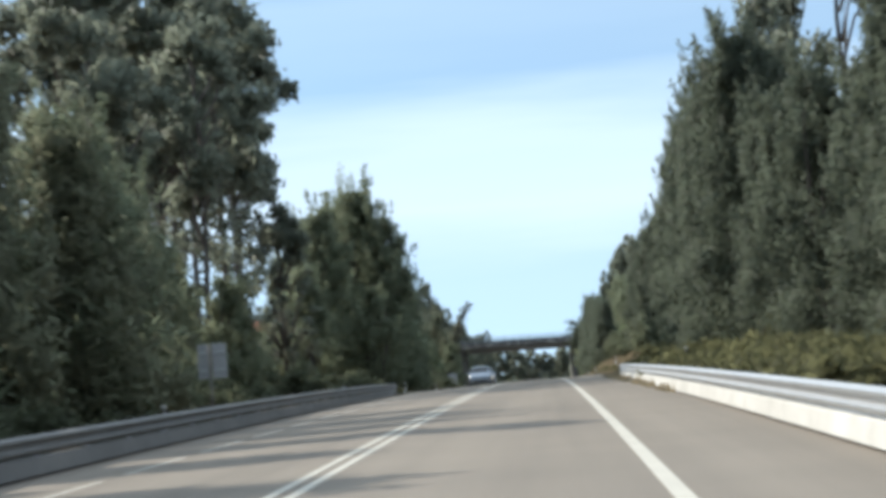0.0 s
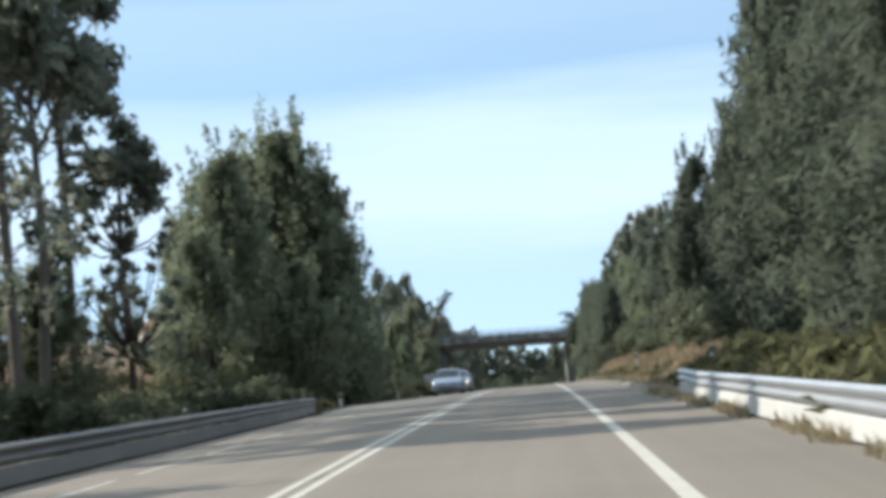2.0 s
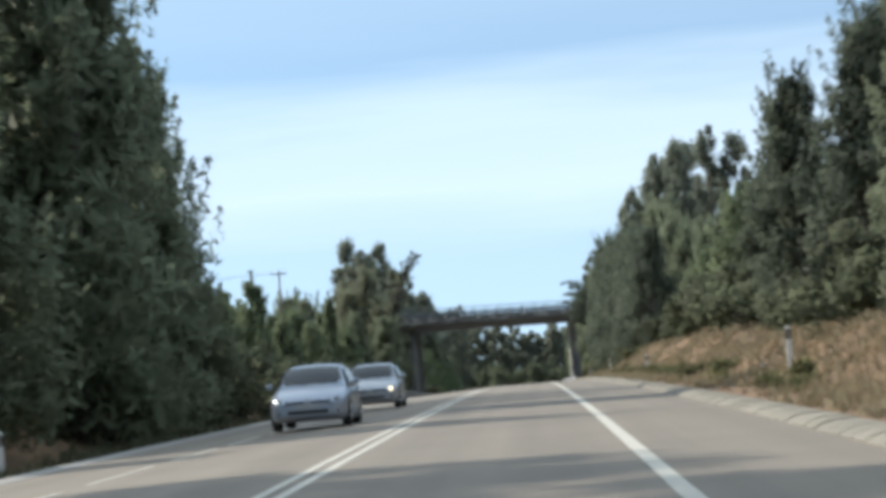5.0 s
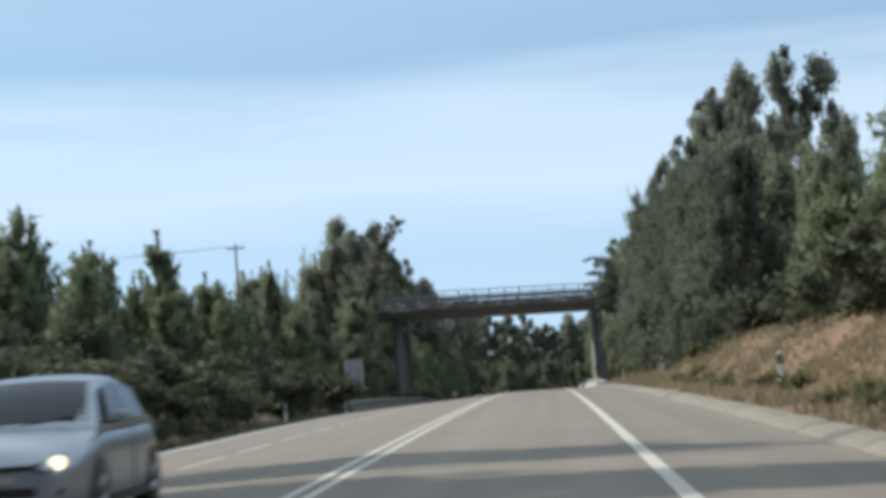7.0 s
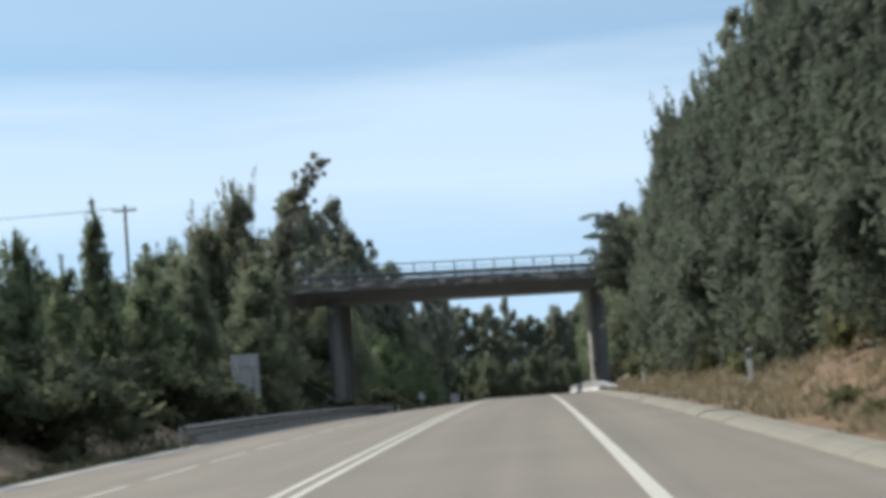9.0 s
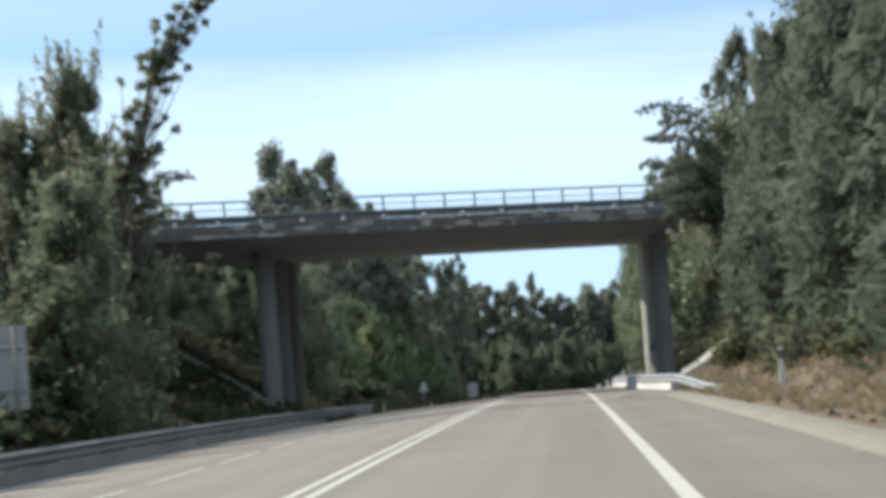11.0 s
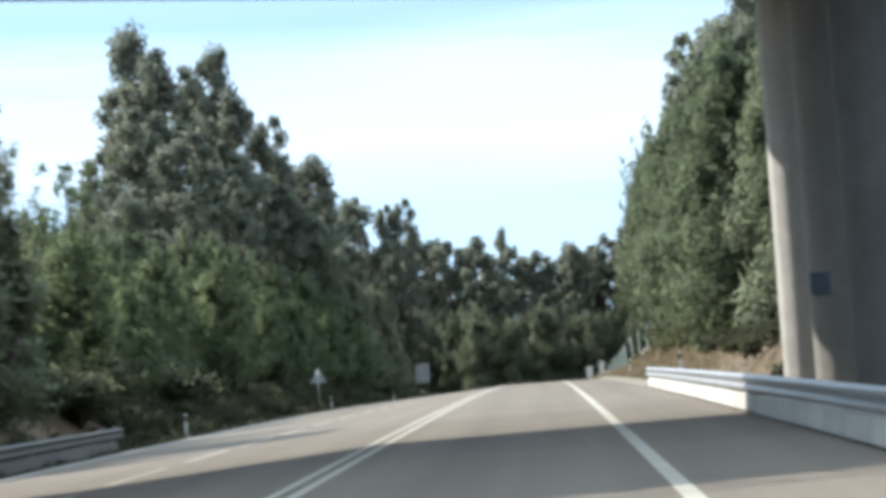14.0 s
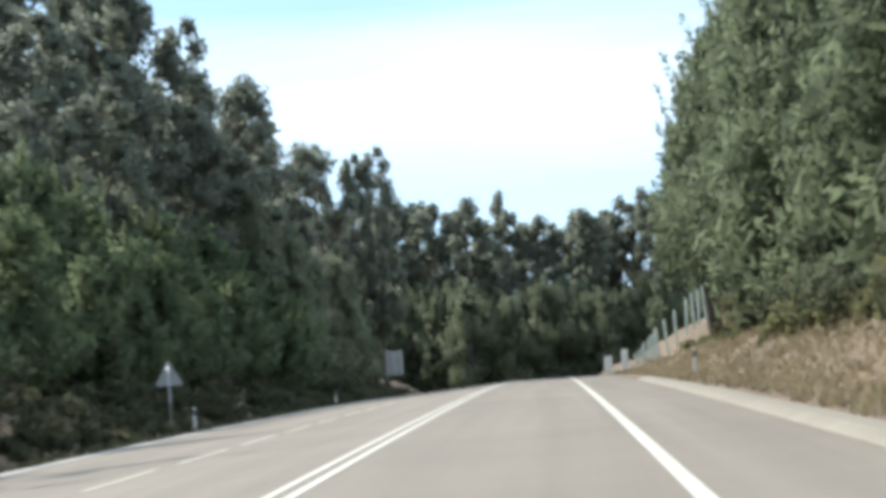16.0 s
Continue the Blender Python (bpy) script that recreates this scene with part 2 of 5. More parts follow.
# ---- the lie of the land ----
def axis_x(y):
    """The road's axis, almost straight."""
    y = min(max(y, -100), 560)
    return -0.706e-5 * y * y + 1.182e-8 * y ** 3


def crest_z(y):
    """A long crest; further off the ground levels out."""
    a = abs(y - 212.7)
    if a > 480:
        return -4.703e-5 * 480 * 480 - 0.0451 * 300 * (1 - math.exp(-(a - 480) / 300))
    return -4.703e-5 * a * a


def smooth(a, b, v):
    v = min(max((v - a) / (b - a), 0), 1)
    return v * v * (3 - 2 * v)


def steps(pairs, y):
    """A broken line through pairs of (y, value)."""
    return float(np.interp(y, [p[0] for p in pairs], [p[1] for p in pairs]))


LEFT_EDGE = ((-100, -7.4), (100, -7.4), (140, -8.0), (230, -8.3), (290, -9.7), (350, -10.5), (420, -10.4), (900, -10.4))
KERB_U = 4.05


# the asphalt widens towards the flared end of the guard rail before the bridge
WIDER = ((338, 0.0), (341, 1.5), (352, 0.9), (366, 0.1), (368, 0.0))


def left_edge(y):
    return steps(LEFT_EDGE, y)


def road_z(u, y):
    fall = 0.03 + 0.038 * min(max((y - 80) / 300, 0), 1)
    return crest_z(y) - fall * max(-1.92 - u, 0)


BANK_R = ((-100, 0.3), (60, 0.4), (95, 0.6), (125, 0.95), (150, 1.3), (165, 1.2), (185, 1.2), (200, 1.7), (212, 2.2), (225, 2.0), (240, 1.5), (262, 1.1), (285, 0.5), (320, 0.75), (365, 0.6), (372, 0.6), (380, 3.9), (404, 3.9), (416, 0.9), (430, 1.1), (455, 1.4), (475, 1.35), (500, 0.9), (530, 0.5), (560, 0.8), (620, 1.0), (900, 1.0))
# a second, overgrown rise further out
HILL_R = ((-100, 0.4), (120, 0.6), (190, 1.0), (215, 2.0), (250, 1.6), (300, 1.2), (360, 1.0), (372, 0.0), (400, 0.0), (425, 1.2), (470, 2.2), (515, 3.0), (552, 3.4), (620, 2.6), (900, 0.5))
BANK_L = ((-100, -0.6), (110, -0.4), (150, 0.8), (200, 1.6), (330, 1.6), (360, 1.7), (366, 2.4), (372, 6.0), (390, 6.0), (405, 2.0), (440, 1.6), (560, 2.5), (900, 1.0))


def ground_z(u, y):
    e = left_edge(y)
    lump = 0.35 * noise.noise((u * 0.16, y * 0.11, 3.1)) + 0.12 * noise.noise((u * 0.7, y * 0.6, 9.2))
    if u > KERB_U - 0.1:
        h = steps(BANK_R, y)
        rise = smooth(5.5, 5.5 + max(abs(h) * 1.8, 1.8), u) * h + smooth(8.4, 14.0, u) * steps(HILL_R, y)
        rise += 0.3 * noise.noise((u * 0.55, y * 0.28, 6.4)) * smooth(6.2, 7.6, u) * min(h, 1.5)
        if 374 < y < 406:
            rise = min(max((u - 6.9) / 6.5, 0), 1) * h
        return crest_z(y) - 0.12 + 0.22 * smooth(4.35 + steps(WIDER, y), 4.8 + steps(WIDER, y), u) + rise + lump * smooth(5.2, 9, u) + 0.05 * max(u - 10, 0) * math.exp(-max(u - 10, 0) / 60)
    if u < e + 0.1:
        h = steps(BANK_L, y)
        out = e - u
        rise = smooth(2.6, 2.6 + max(abs(h) * 2.0, 3.5), out) * h
        if 364 < y < 396:
            rise = min(max((out - 0.9) / 9.1, 0), 1) * h
        field = smooth(150, 190, y) * (1 - smooth(240, 330, y)) * min(max(-17 - u, 0) * 0.3, 5)
        return field + road_z(max(u, e - 4), y) - 0.12 * smooth(0.0, 0.9, out) + rise + lump * smooth(1.2, 5, out)
    return road_z(u, y) - 0.25


def spot(u, y, dz=0.0):
    """World place at u metres beside the axis, on the ground."""
    return Vector((axis_x(y) + u, y, ground_z(u, y) + dz))


def on_road(u, y, dz=0.0):
    return Vector((axis_x(y) + u, y, road_z(u, y) + dz))


# ---- building helpers ----
def mesh_of(name, verts, faces, mat, flat=True):
    me = bpy.data.meshes.new(name)
    me.from_pydata([tuple(v) for v in verts], [], faces)
    me.materials.append(mat)
    me.update()
    if not flat:
        me.shade_smooth()
    return me


def part(name, data, mat=None, parent=None, label="", kind=""):
    """Links a bmesh or a mesh as one object, under a thing or a part where one is given."""
    if isinstance(data, bmesh.types.BMesh):
        bmesh.ops.recalc_face_normals(data, faces=data.faces)
        me = bpy.data.meshes.new(name)
        data.to_mesh(me)
        data.free()
        me.materials.append(mat)
        data = me
    ob = new(name, data)
    ob.parent = parent
    return tagged(ob, label, kind=kind)


def thing(name, m, label, category, group="", kind=""):
    ob = new(name)
    ob.empty_display_size = 0.3
    ob.matrix_world = m
    return tagged(ob, label, category, group, kind)


def box(bm, lo, hi, bevel=0.0):
    c = [(a + b) / 2 for a, b in zip(lo, hi)]
    s = [abs(b - a) for a, b in zip(lo, hi)]
    made = bmesh.ops.create_cube(bm, size=1.0, matrix=Matrix.LocRotScale(c, None, s))
    if bevel:
        edges = {e for v in made["verts"] for e in v.link_edges}
        bmesh.ops.bevel(bm, geom=list(edges), offset=bevel, segments=2, affect="EDGES", profile=0.7)
    return bm


def tube(bm, points, radii, sides=8, cap=True):
    """A tube through points with a radius at each."""
    rings = []
    for i, p in enumerate(points):
        a, b = points[max(i - 1, 0)], points[min(i + 1, len(points) - 1)]
        d = (Vector(b) - Vector(a)).normalized()
        x = d.orthogonal().normalized()
        y = d.cross(x)
        rings.append([bm.verts.new(Vector(p) + radii[i] * (math.cos(k * math.tau / sides) * x + math.sin(k * math.tau / sides) * y)) for k in range(sides)])
    for r, s in zip(rings, rings[1:]):
        q = max(range(sides), key=lambda k: -(s[k].co - r[0].co).length)
        for k in range(sides):
            f = bm.faces.new((r[k], r[(k + 1) % sides], s[(k + 1 + q) % sides], s[(k + q) % sides]))
            f.smooth = True
    if cap:
        bm.faces.new(rings[0])
        bm.faces.new(rings[-1])
    return bm


def ribbon(name, section, ys, mat, parent=None, place=on_road, label="", kind=""):
    """Sweeps a closed section of (u, z) pairs along the road; section may be a function of y."""
    verts, faces = [], []
    for y in ys:
        sec = section(y) if callable(section) else section
        verts += [place(u, y, z) for u, z in sec]
    k = len(sec)
    for i in range(len(ys) - 1):
        for j in range(k):
            faces.append((i * k + j, i * k + (j + 1) % k, (i + 1) * k + (j + 1) % k, (i + 1) * k + j))
    faces += [tuple(range(k)), tuple(range(k * (len(ys) - 1), k * len(ys)))[::-1]]
    bm = bmesh.new()
    vs = [bm.verts.new(v) for v in verts]
    for f in faces:
        bm.faces.new([vs[i] for i in f])
    return part(name, bm, mat, parent, label, kind)


def span(a, b, step):
    n = max(int(math.ceil((b - a) / step)), 1)
    return [a + (b - a) * i / n for i in range(n + 1)]


# ---- ground and road ----
us = [-2500, -1200, -600, -300, -160, -100, -70, -55] + span(-45, -14, 1.6) + span(-13.4, -7, 0.45) + [-6, -4, -2, 0, 2, 3.7] + span(4.1, 14, 0.5) + span(15.5, 45, 1.8) + [55, 70, 100, 160, 300, 600, 1200, 2500]
ygrid = [-2500, -1200, -600, -300, -200, -150] + span(-110, 620, 2.5) + span(630, 800, 10) + [850, 950, 1100, 1400, 2000, 3000]
gv = [spot(u, y) for y in ygrid for u in us]
gf = [(i * len(us) + j, i * len(us) + j + 1, (i + 1) * len(us) + j + 1, (i + 1) * len(us) + j) for i in range(len(ygrid) - 1) for j in range(len(us) - 1)]
tagged(new("ground", mesh_of("ground", gv, gf, M_SOIL, False)), "dry earth and sparse grass verges rising into banks", "ground", kind="structure")

ROAD_YS = span(-110, 640, 5)


def road_section(y):
    e, r = left_edge(y), KERB_U + 0.05 + steps(WIDER, y)
    return [(e, 0), ((e - 1.92) / 2, 0), (-1.92, 0), (1.0, 0), (r, 0), (r, -0.3), (-1.92, -0.3), (e, -0.3)]


road = ribbon("road", road_section, ROAD_YS, M_ASPHALT, label="sun-bleached grey asphalt road with faint tyre tracks", kind="structure")
tagged(road, category="road")


def stripe(name, u, width, y0, y1, z=0.006):
    return ribbon(name, [(u - width / 2, z), (u + width / 2, z), (u + width / 2, z - 0.004), (u - width / 2, z - 0.004)], span(y0, y1, 6), M_PAINT, road)


stripe("centre_line", -2.05, 0.12, -90, 600)
stripe("centre_line", -1.79, 0.12, -90, 600)
stripe("edge_line", 1.83, 0.17, -90, 600)
for k in range(-12, 68):
    y = 430.8 + 7.0 * (k - 60)
    stripe("lane_dash", steps(((0, -5.5), (300, -5.6), (360, -5.9), (410, -5.8), (440, -5.45), (600, -5.4)), y), 0.11, y, y + 5.2)

# concrete gutter along the left edge of the asphalt
gutter = ribbon("gutter", lambda y: [(left_edge(y) - 0.55, 0.03), (left_edge(y) + 0.12, 0.012), (left_edge(y) + 0.12, -0.3), (left_edge(y) - 0.55, -0.3)], span(140, 560, 5), M_CONCRETE, label="shallow pale concrete gutter along the asphalt", kind="structure")
tagged(gutter, category="gutter")

# ---- trees ----
def leaf_cloud(points, sizes, rng, droop=0.0, stretch=1.7, round_to=None):
    """One mesh of many small folded leaf sprays at the points; round_to gives the way each spray faces, so that clumps shade as rounded masses."""
    n = len(points)
    d = rng.normal(size=(n, 3))
    d[:, 2] += droop
    d /= np.linalg.norm(d, axis=1)[:, None]
    e = np.cross(d, rng.normal(size=(n, 3)) if round_to is None else rng.normal(size=(n, 3)) * 0.8 + round_to)
    e /= np.linalg.norm(e, axis=1)[:, None] + 1e-9
    s = np.asarray(sizes)[:, None]
    p = np.asarray(points)
    fold = np.cross(d, e) * s * 0.22
    v = np.stack([p + e * s * 0.5 + fold - d * s * stretch * 0.4, p + d * s * stretch * 0.7, p - e * s * 0.5 + fold - d * s * stretch * 0.4], 1)
    if round_to is not None:
        face = np.cross(v[:, 1] - v[:, 0], v[:, 2] - v[:, 0])
        wrong = (face * round_to).sum(1) < 0
        v[wrong] = v[wrong][:, ::-1]
    f = np.arange(n)[:, None] * 3 + (0, 1, 2)
    return v.reshape(-1, 3), [tuple(int(k) for k in r) for r in f]


def leaf_mesh(v, f, mat, round_to):
    me = mesh_of("crown", v, f, mat, False)
    me.normals_split_custom_set_from_vertices([tuple(k) for k in np.repeat(round_to, 3, 0)])
    return me


def facing(rng, p, centre, axis=(0, 0), out=0.5, up=0.15, stray=0.5):
    """The way that leaves at p face: out of their clump, out of the tree and up, with some scatter."""
    p, c = np.asarray(p), np.asarray(centre)
    n = p - c
    n /= np.linalg.norm(n, axis=1)[:, None] + 1e-6
    o = p[:, :2] - np.asarray(axis)[:2]
    n[:, :2] += out * o / (np.linalg.norm(o, axis=1)[:, None] + 1e-6)
    n[:, 2] += up
    n += rng.normal(size=n.shape) * stray
    return n / (np.linalg.norm(n, axis=1)[:, None] + 1e-6)


def ball(rng, n, centre, radius, shell=0.55):
    d = rng.normal(size=(n, 3))
    d /= np.linalg.norm(d, axis=1)[:, None]
    r = (shell + (1 - shell) * rng.random(n)) * (0.85 + 0.3 * rng.random(n))
    return np.asarray(centre) + d * r[:, None] * np.asarray(radius)


def plant(name, kind_label, category, leaf_mat, bark_mat, leaves, sizes, ways, limbs, rng, droop=0.0, stretch=1.7):
    """A tree at the origin, out of sight: trunk with limbs, and crown."""
    tree = thing(name, Matrix.Identity(4), kind_label, category)
    bm = bmesh.new()
    for pts, rad in limbs:
        tube(bm, pts, rad, 5, False)
    part("trunk", bm, bark_mat, tree)
    v, f = leaf_cloud(leaves, sizes, rng, droop, stretch, ways)
    part("crown", leaf_mesh(v, f, leaf_mat, ways), None, tree)
    return tree


def acacia(seed, h=12.0, r=3.4, low=0.04, name="acacia_tree", label="bushy grey-green acacia leafy down to the ground", mat=None, density=1.0, spiky=1.0, finest=False):
    rng = np.random.default_rng(seed)
    pts, size, ways, limbs = [], [], [], []
    trunks = [(0, 0)] + [(rng.uniform(-0.25, 0.25) * r, rng.uniform(-0.25, 0.25) * r) for _ in range(2)]
    for tx, ty in trunks:
        top = (tx * 1.8 + rng.normal() * 0.2, ty * 1.8 + rng.normal() * 0.2, h * rng.uniform(0.72, 0.9))
        mid = (tx * 1.4 + rng.normal() * 0.25, ty * 1.4 + rng.normal() * 0.25, h * 0.42)
        limbs.append(([(tx * 0.4, ty * 0.4, -0.4), (tx * 0.8, ty * 0.8, h * 0.16), mid, top], [0.02 * h * 0.9, 0.017 * h * 0.9, 0.011 * h, 0.02]))
    for k in range(int(44 * density)):
        t = low + (0.94 - low) * (k + rng.random()) / int(44 * density)
        prof = (0.62 + 0.9 * min(t, 0.3)) * (1 - max(t - 0.3, 0) / 0.7 * 0.9)
        a, q = rng.uniform(0, math.tau), math.sqrt(rng.uniform(0.15, 1))
        c = np.array((math.cos(a) * r * prof * q * 0.82, math.sin(a) * r * prof * q * 0.82, h * t))
        lr = r * rng.uniform(0.26, 0.44) * (1.1 - 0.68 * t)
        n = 340 if finest else 180
        pts.append(ball(rng, n, c, (lr, lr, lr * rng.uniform(0.9, 1.5)), 0.35))
        ways.append(facing(rng, pts[-1], c))
        size.append(rng.uniform(0.055, 0.12, n) if finest else rng.uniform(0.095, 0.195, n))
        base = limbs[rng.integers(len(trunks))][0][1]
        if k % 3 == 0:
            limbs.append(([base, tuple((np.array(base) + c) / 2 + rng.normal(size=3) * 0.2), tuple(c)], [0.006 * h, 0.004 * h, 0.01]))
    # feathery upright shoots
    for k in range(int(46 * spiky)):
        a, q = rng.uniform(0, math.tau), rng.uniform(0.1, 1.0)
        t = rng.uniform(0.35, 0.93)
        prof = (0.62 + 0.27) * (1 - max(t - 0.3, 0) / 0.7 * 0.8)
        lean = rng.uniform(0.05, 0.4)
        L = rng.uniform(0.9, 2.3) * h / 12
        m = 46
        s = rng.random(m)
        base = np.array((math.cos(a) * r * prof * (0.55 + 0.45 * q), math.sin(a) * r * prof * (0.55 + 0.45 * q), h * t))
        tip = np.array((math.cos(a) * lean, math.sin(a) * lean, 1.0)) * L
        p = base + s[:, None] * tip + rng.normal(size=(m, 3)) * (0.2 * (1.1 - s))[:, None]
        pts.append(p)
        ways.append(facing(rng, p, base + tip * 0.4, out=0.6))
        size.append(rng.uniform(0.06, 0.12, m))
    return plant(name, label, "tree", mat or M_ACACIA, M_BARK, np.concatenate(pts), np.concatenate(size), np.concatenate(ways), limbs, rng, 0.3, 4.0 if finest else 3.3)


def eucalyptus(seed, h=20.0, r=3.0, bare=0.38, name="eucalyptus_tree", label="tall dark eucalyptus with rounded leaf masses", clumps=30, coarse=1.0):
    rng = np.random.default_rng(seed)
    bend = rng.normal(size=2) * 0.25
    spine = [(0, 0, -0.5), (bend[0], bend[1], h * 0.3), (bend[0] * 1.6, bend[1] * 0.4, h * 0.62), (bend[0] * 1.2, bend[1] * 1.4, h * 0.93)]
    limbs = [(spine, [0.009 * h, 0.0075 * h, 0.0055 * h, 0.03])]
    pts, size, ways = [], [], []
    for k in range(clumps):
        t = bare + (0.97 - bare) * (k + rng.random()) / clumps
        prof = math.sin(min(max((t - bare) / (1.02 - bare), 0.06), 1) ** 0.75 * math.pi) * 0.85 + 0.18
        a, q = rng.uniform(0, math.tau), math.sqrt(rng.random())
        c = np.array((bend[0] + math.cos(a) * r * prof * q, bend[1] + math.sin(a) * r * prof * q, h * t))
        lr = rng.uniform(0.55, 1.15) * r / 3.0
        n = int(250 * lr / coarse)
        pts.append(ball(rng, n, c, (lr * 1.12, lr * 1.12, lr * 1.05), 0.08))
        ways.append(facing(rng, pts[-1], c, bend))
        size.append(rng.uniform(0.13, 0.3, n) * coarse)
        root = np.array((bend[0] * 1.3, bend[1], max(c[2] - rng.uniform(1.0, 3.0) - q * r * 0.6, h * bare * 0.8)))
        if k % 2 == 0:
            limbs.append(([tuple(root), tuple((root + c) / 2 + rng.normal(size=3) * 0.25), tuple(c)], [0.0045 * h, 0.003 * h, 0.01]))
    for k in range(11 if bare > 0.5 else 0):
        t, a, q = rng.uniform(0.16, bare), rng.uniform(0, math.tau), rng.uniform(0.3, 1.9)
        c = np.array((bend[0] + math.cos(a) * q, bend[1] + math.sin(a) * q, h * t))
        pts.append(ball(rng, 40, c, (0.6, 0.6, 0.75), 0.1))
        ways.append(facing(rng, pts[-1], c, bend))
        size.append(rng.uniform(0.12, 0.26, 40))
        limbs.append(([(bend[0], bend[1], h * t - 0.8), tuple(c)], [0.03, 0.01]))
    return plant(name, label, "tree", M_EUC, M_EUCBARK, np.concatenate(pts), np.concatenate(size), np.concatenate(ways), limbs, rng, -0.5, 2.0)


def pine(seed, h=8.0, r=2.0, name="pine_tree", label="young green pine with upswept whorled branches", mat=None):
    rng = np.random.default_rng(seed)
    limbs = [([(0, 0, -0.3), (rng.normal() * 0.06, rng.normal() * 0.06, h * 0.5), (0, 0, h * 0.98)], [0.016 * h, 0.011 * h, 0.02])]
    pts, size, ways = [], [], []
    z = 0.05 * h
    while z < h * 0.87:
        t = z / h
        for k in range(rng.integers(6, 9)):
            reach = r * (1.02 - t) ** 0.9 * rng.uniform(0.6, 1.15) + 0.12
            a = rng.uniform(0, math.tau)
            out = np.array((math.cos(a), math.sin(a), 0.0))
            m = int(14 + 40 * reach / r)
            s = rng.random(m) ** 0.75
            rise = reach * (0.25 + 0.5 * t) * s + (0.3 + 0.35 * reach) * s ** 3
            p = np.array((0, 0, z)) + out * (reach * s)[:, None] + rng.normal(size=(m, 3)) * (0.05 + 0.06 * s)[:, None]
            p[:, 2] += rise
            pts.append(p)
            ways.append(facing(rng, p, np.array((0, 0, z)) + out * reach * 0.7 - np.array((0, 0, 0.2)), out=0.8))
            size.append(rng.uniform(0.1, 0.2, m))
            if t < 0.7 and k % 2 == 0:
                limbs.append(([(0, 0, z), tuple(np.array((0, 0, z)) + out * reach * 0.7 + np.array((0, 0, reach * 0.3)))], [0.02, 0.008]))
        z += 0.56 * h / 8 * rng.uniform(0.8, 1.2)
    s = rng.random(60)
    pts.append(np.stack([rng.normal(size=60) * 0.05, rng.normal(size=60) * 0.05, h * (0.84 + 0.19 * s)], 1))
    ways.append(facing(rng, pts[-1], (0, 0, h * 0.85), out=1.0))
    size.append(rng.uniform(0.08, 0.14, 60))
    return plant(name, label, "tree", mat or M_PINE, M_BARK, np.concatenate(pts), np.concatenate(size), np.concatenate(ways), limbs, rng, 0.9, 3.4)


def shrub(seed, h=1.6, r=1.3, mat=None, label="low dry olive-green roadside shrub", name="shrub"):
    rng = np.random.default_rng(seed)
    pts, size, ways, limbs = [], [], [], []
    for k in range(11):
        a, q = rng.uniform(0, math.tau), math.sqrt(rng.random())
        c = np.array((math.cos(a) * r * q * 0.7, math.sin(a) * r * q * 0.7, h * rng.uniform(0.2, 0.75)))
        lr = r * rng.uniform(0.25, 0.42)
        pts.append(ball(rng, 130, c, (lr * 1.1, lr * 1.1, lr), 0.2))
        ways.append(facing(rng, pts[-1], c))
        size.append(rng.uniform(0.06, 0.15, 130))
        limbs.append(([(0, 0, -0.1), tuple(c * 0.6), tuple(c)], [0.03, 0.02, 0.006]))
    return plant(name, label, name, mat or M_SHRUB, M_BARK, np.concatenate(pts), np.concatenate(size), np.concatenate(ways), limbs, rng, 0.6, 1.7)


def gum(foot, name, label, spine, radius, masses, rng, mat=None, size=(0.14, 0.3)):
    """A single tree with a bent trunk and leaf masses (x, y, z, radius, leaves) round it; heights are above its foot."""
    tree = thing(name, Matrix.Translation(foot), label, "tree")
    bm = bmesh.new()
    n = len(spine)
    tube(bm, spine, [radius * (1 - 0.85 * k / (n - 1)) for k in range(n)], 8)
    part("trunk", bm, M_BARK, tree)
    pts, sizes, ways = [], [], []
    for x, y, z, r, count in masses:
        c = Vector((x, y, z))
        pts.append(ball(rng, count, c, (r, r, r * 0.8), 0.15))
        ways.append(facing(rng, pts[-1], c, (x * 0.5, y * 0.5)))
        sizes.append(rng.uniform(*size, count))
        low = [p for p in spine if p[2] < z - 0.3] or spine[:1]
        root = Vector(low[-1])
        bm = bmesh.new()
        tube(bm, [root, root.lerp(c, 0.6) - Vector((0, 0, 0.2)), c], [radius * 0.3, radius * 0.18, 0.01], 6)
        part("limb", bm, M_BARK, tree)
    v, f = leaf_cloud(np.concatenate(pts), np.concatenate(sizes), rng, 0.2, 1.8, np.concatenate(ways))
    part("crown", leaf_mesh(v, f, mat or M_EUC, np.concatenate(ways)), None, tree)
    return tree


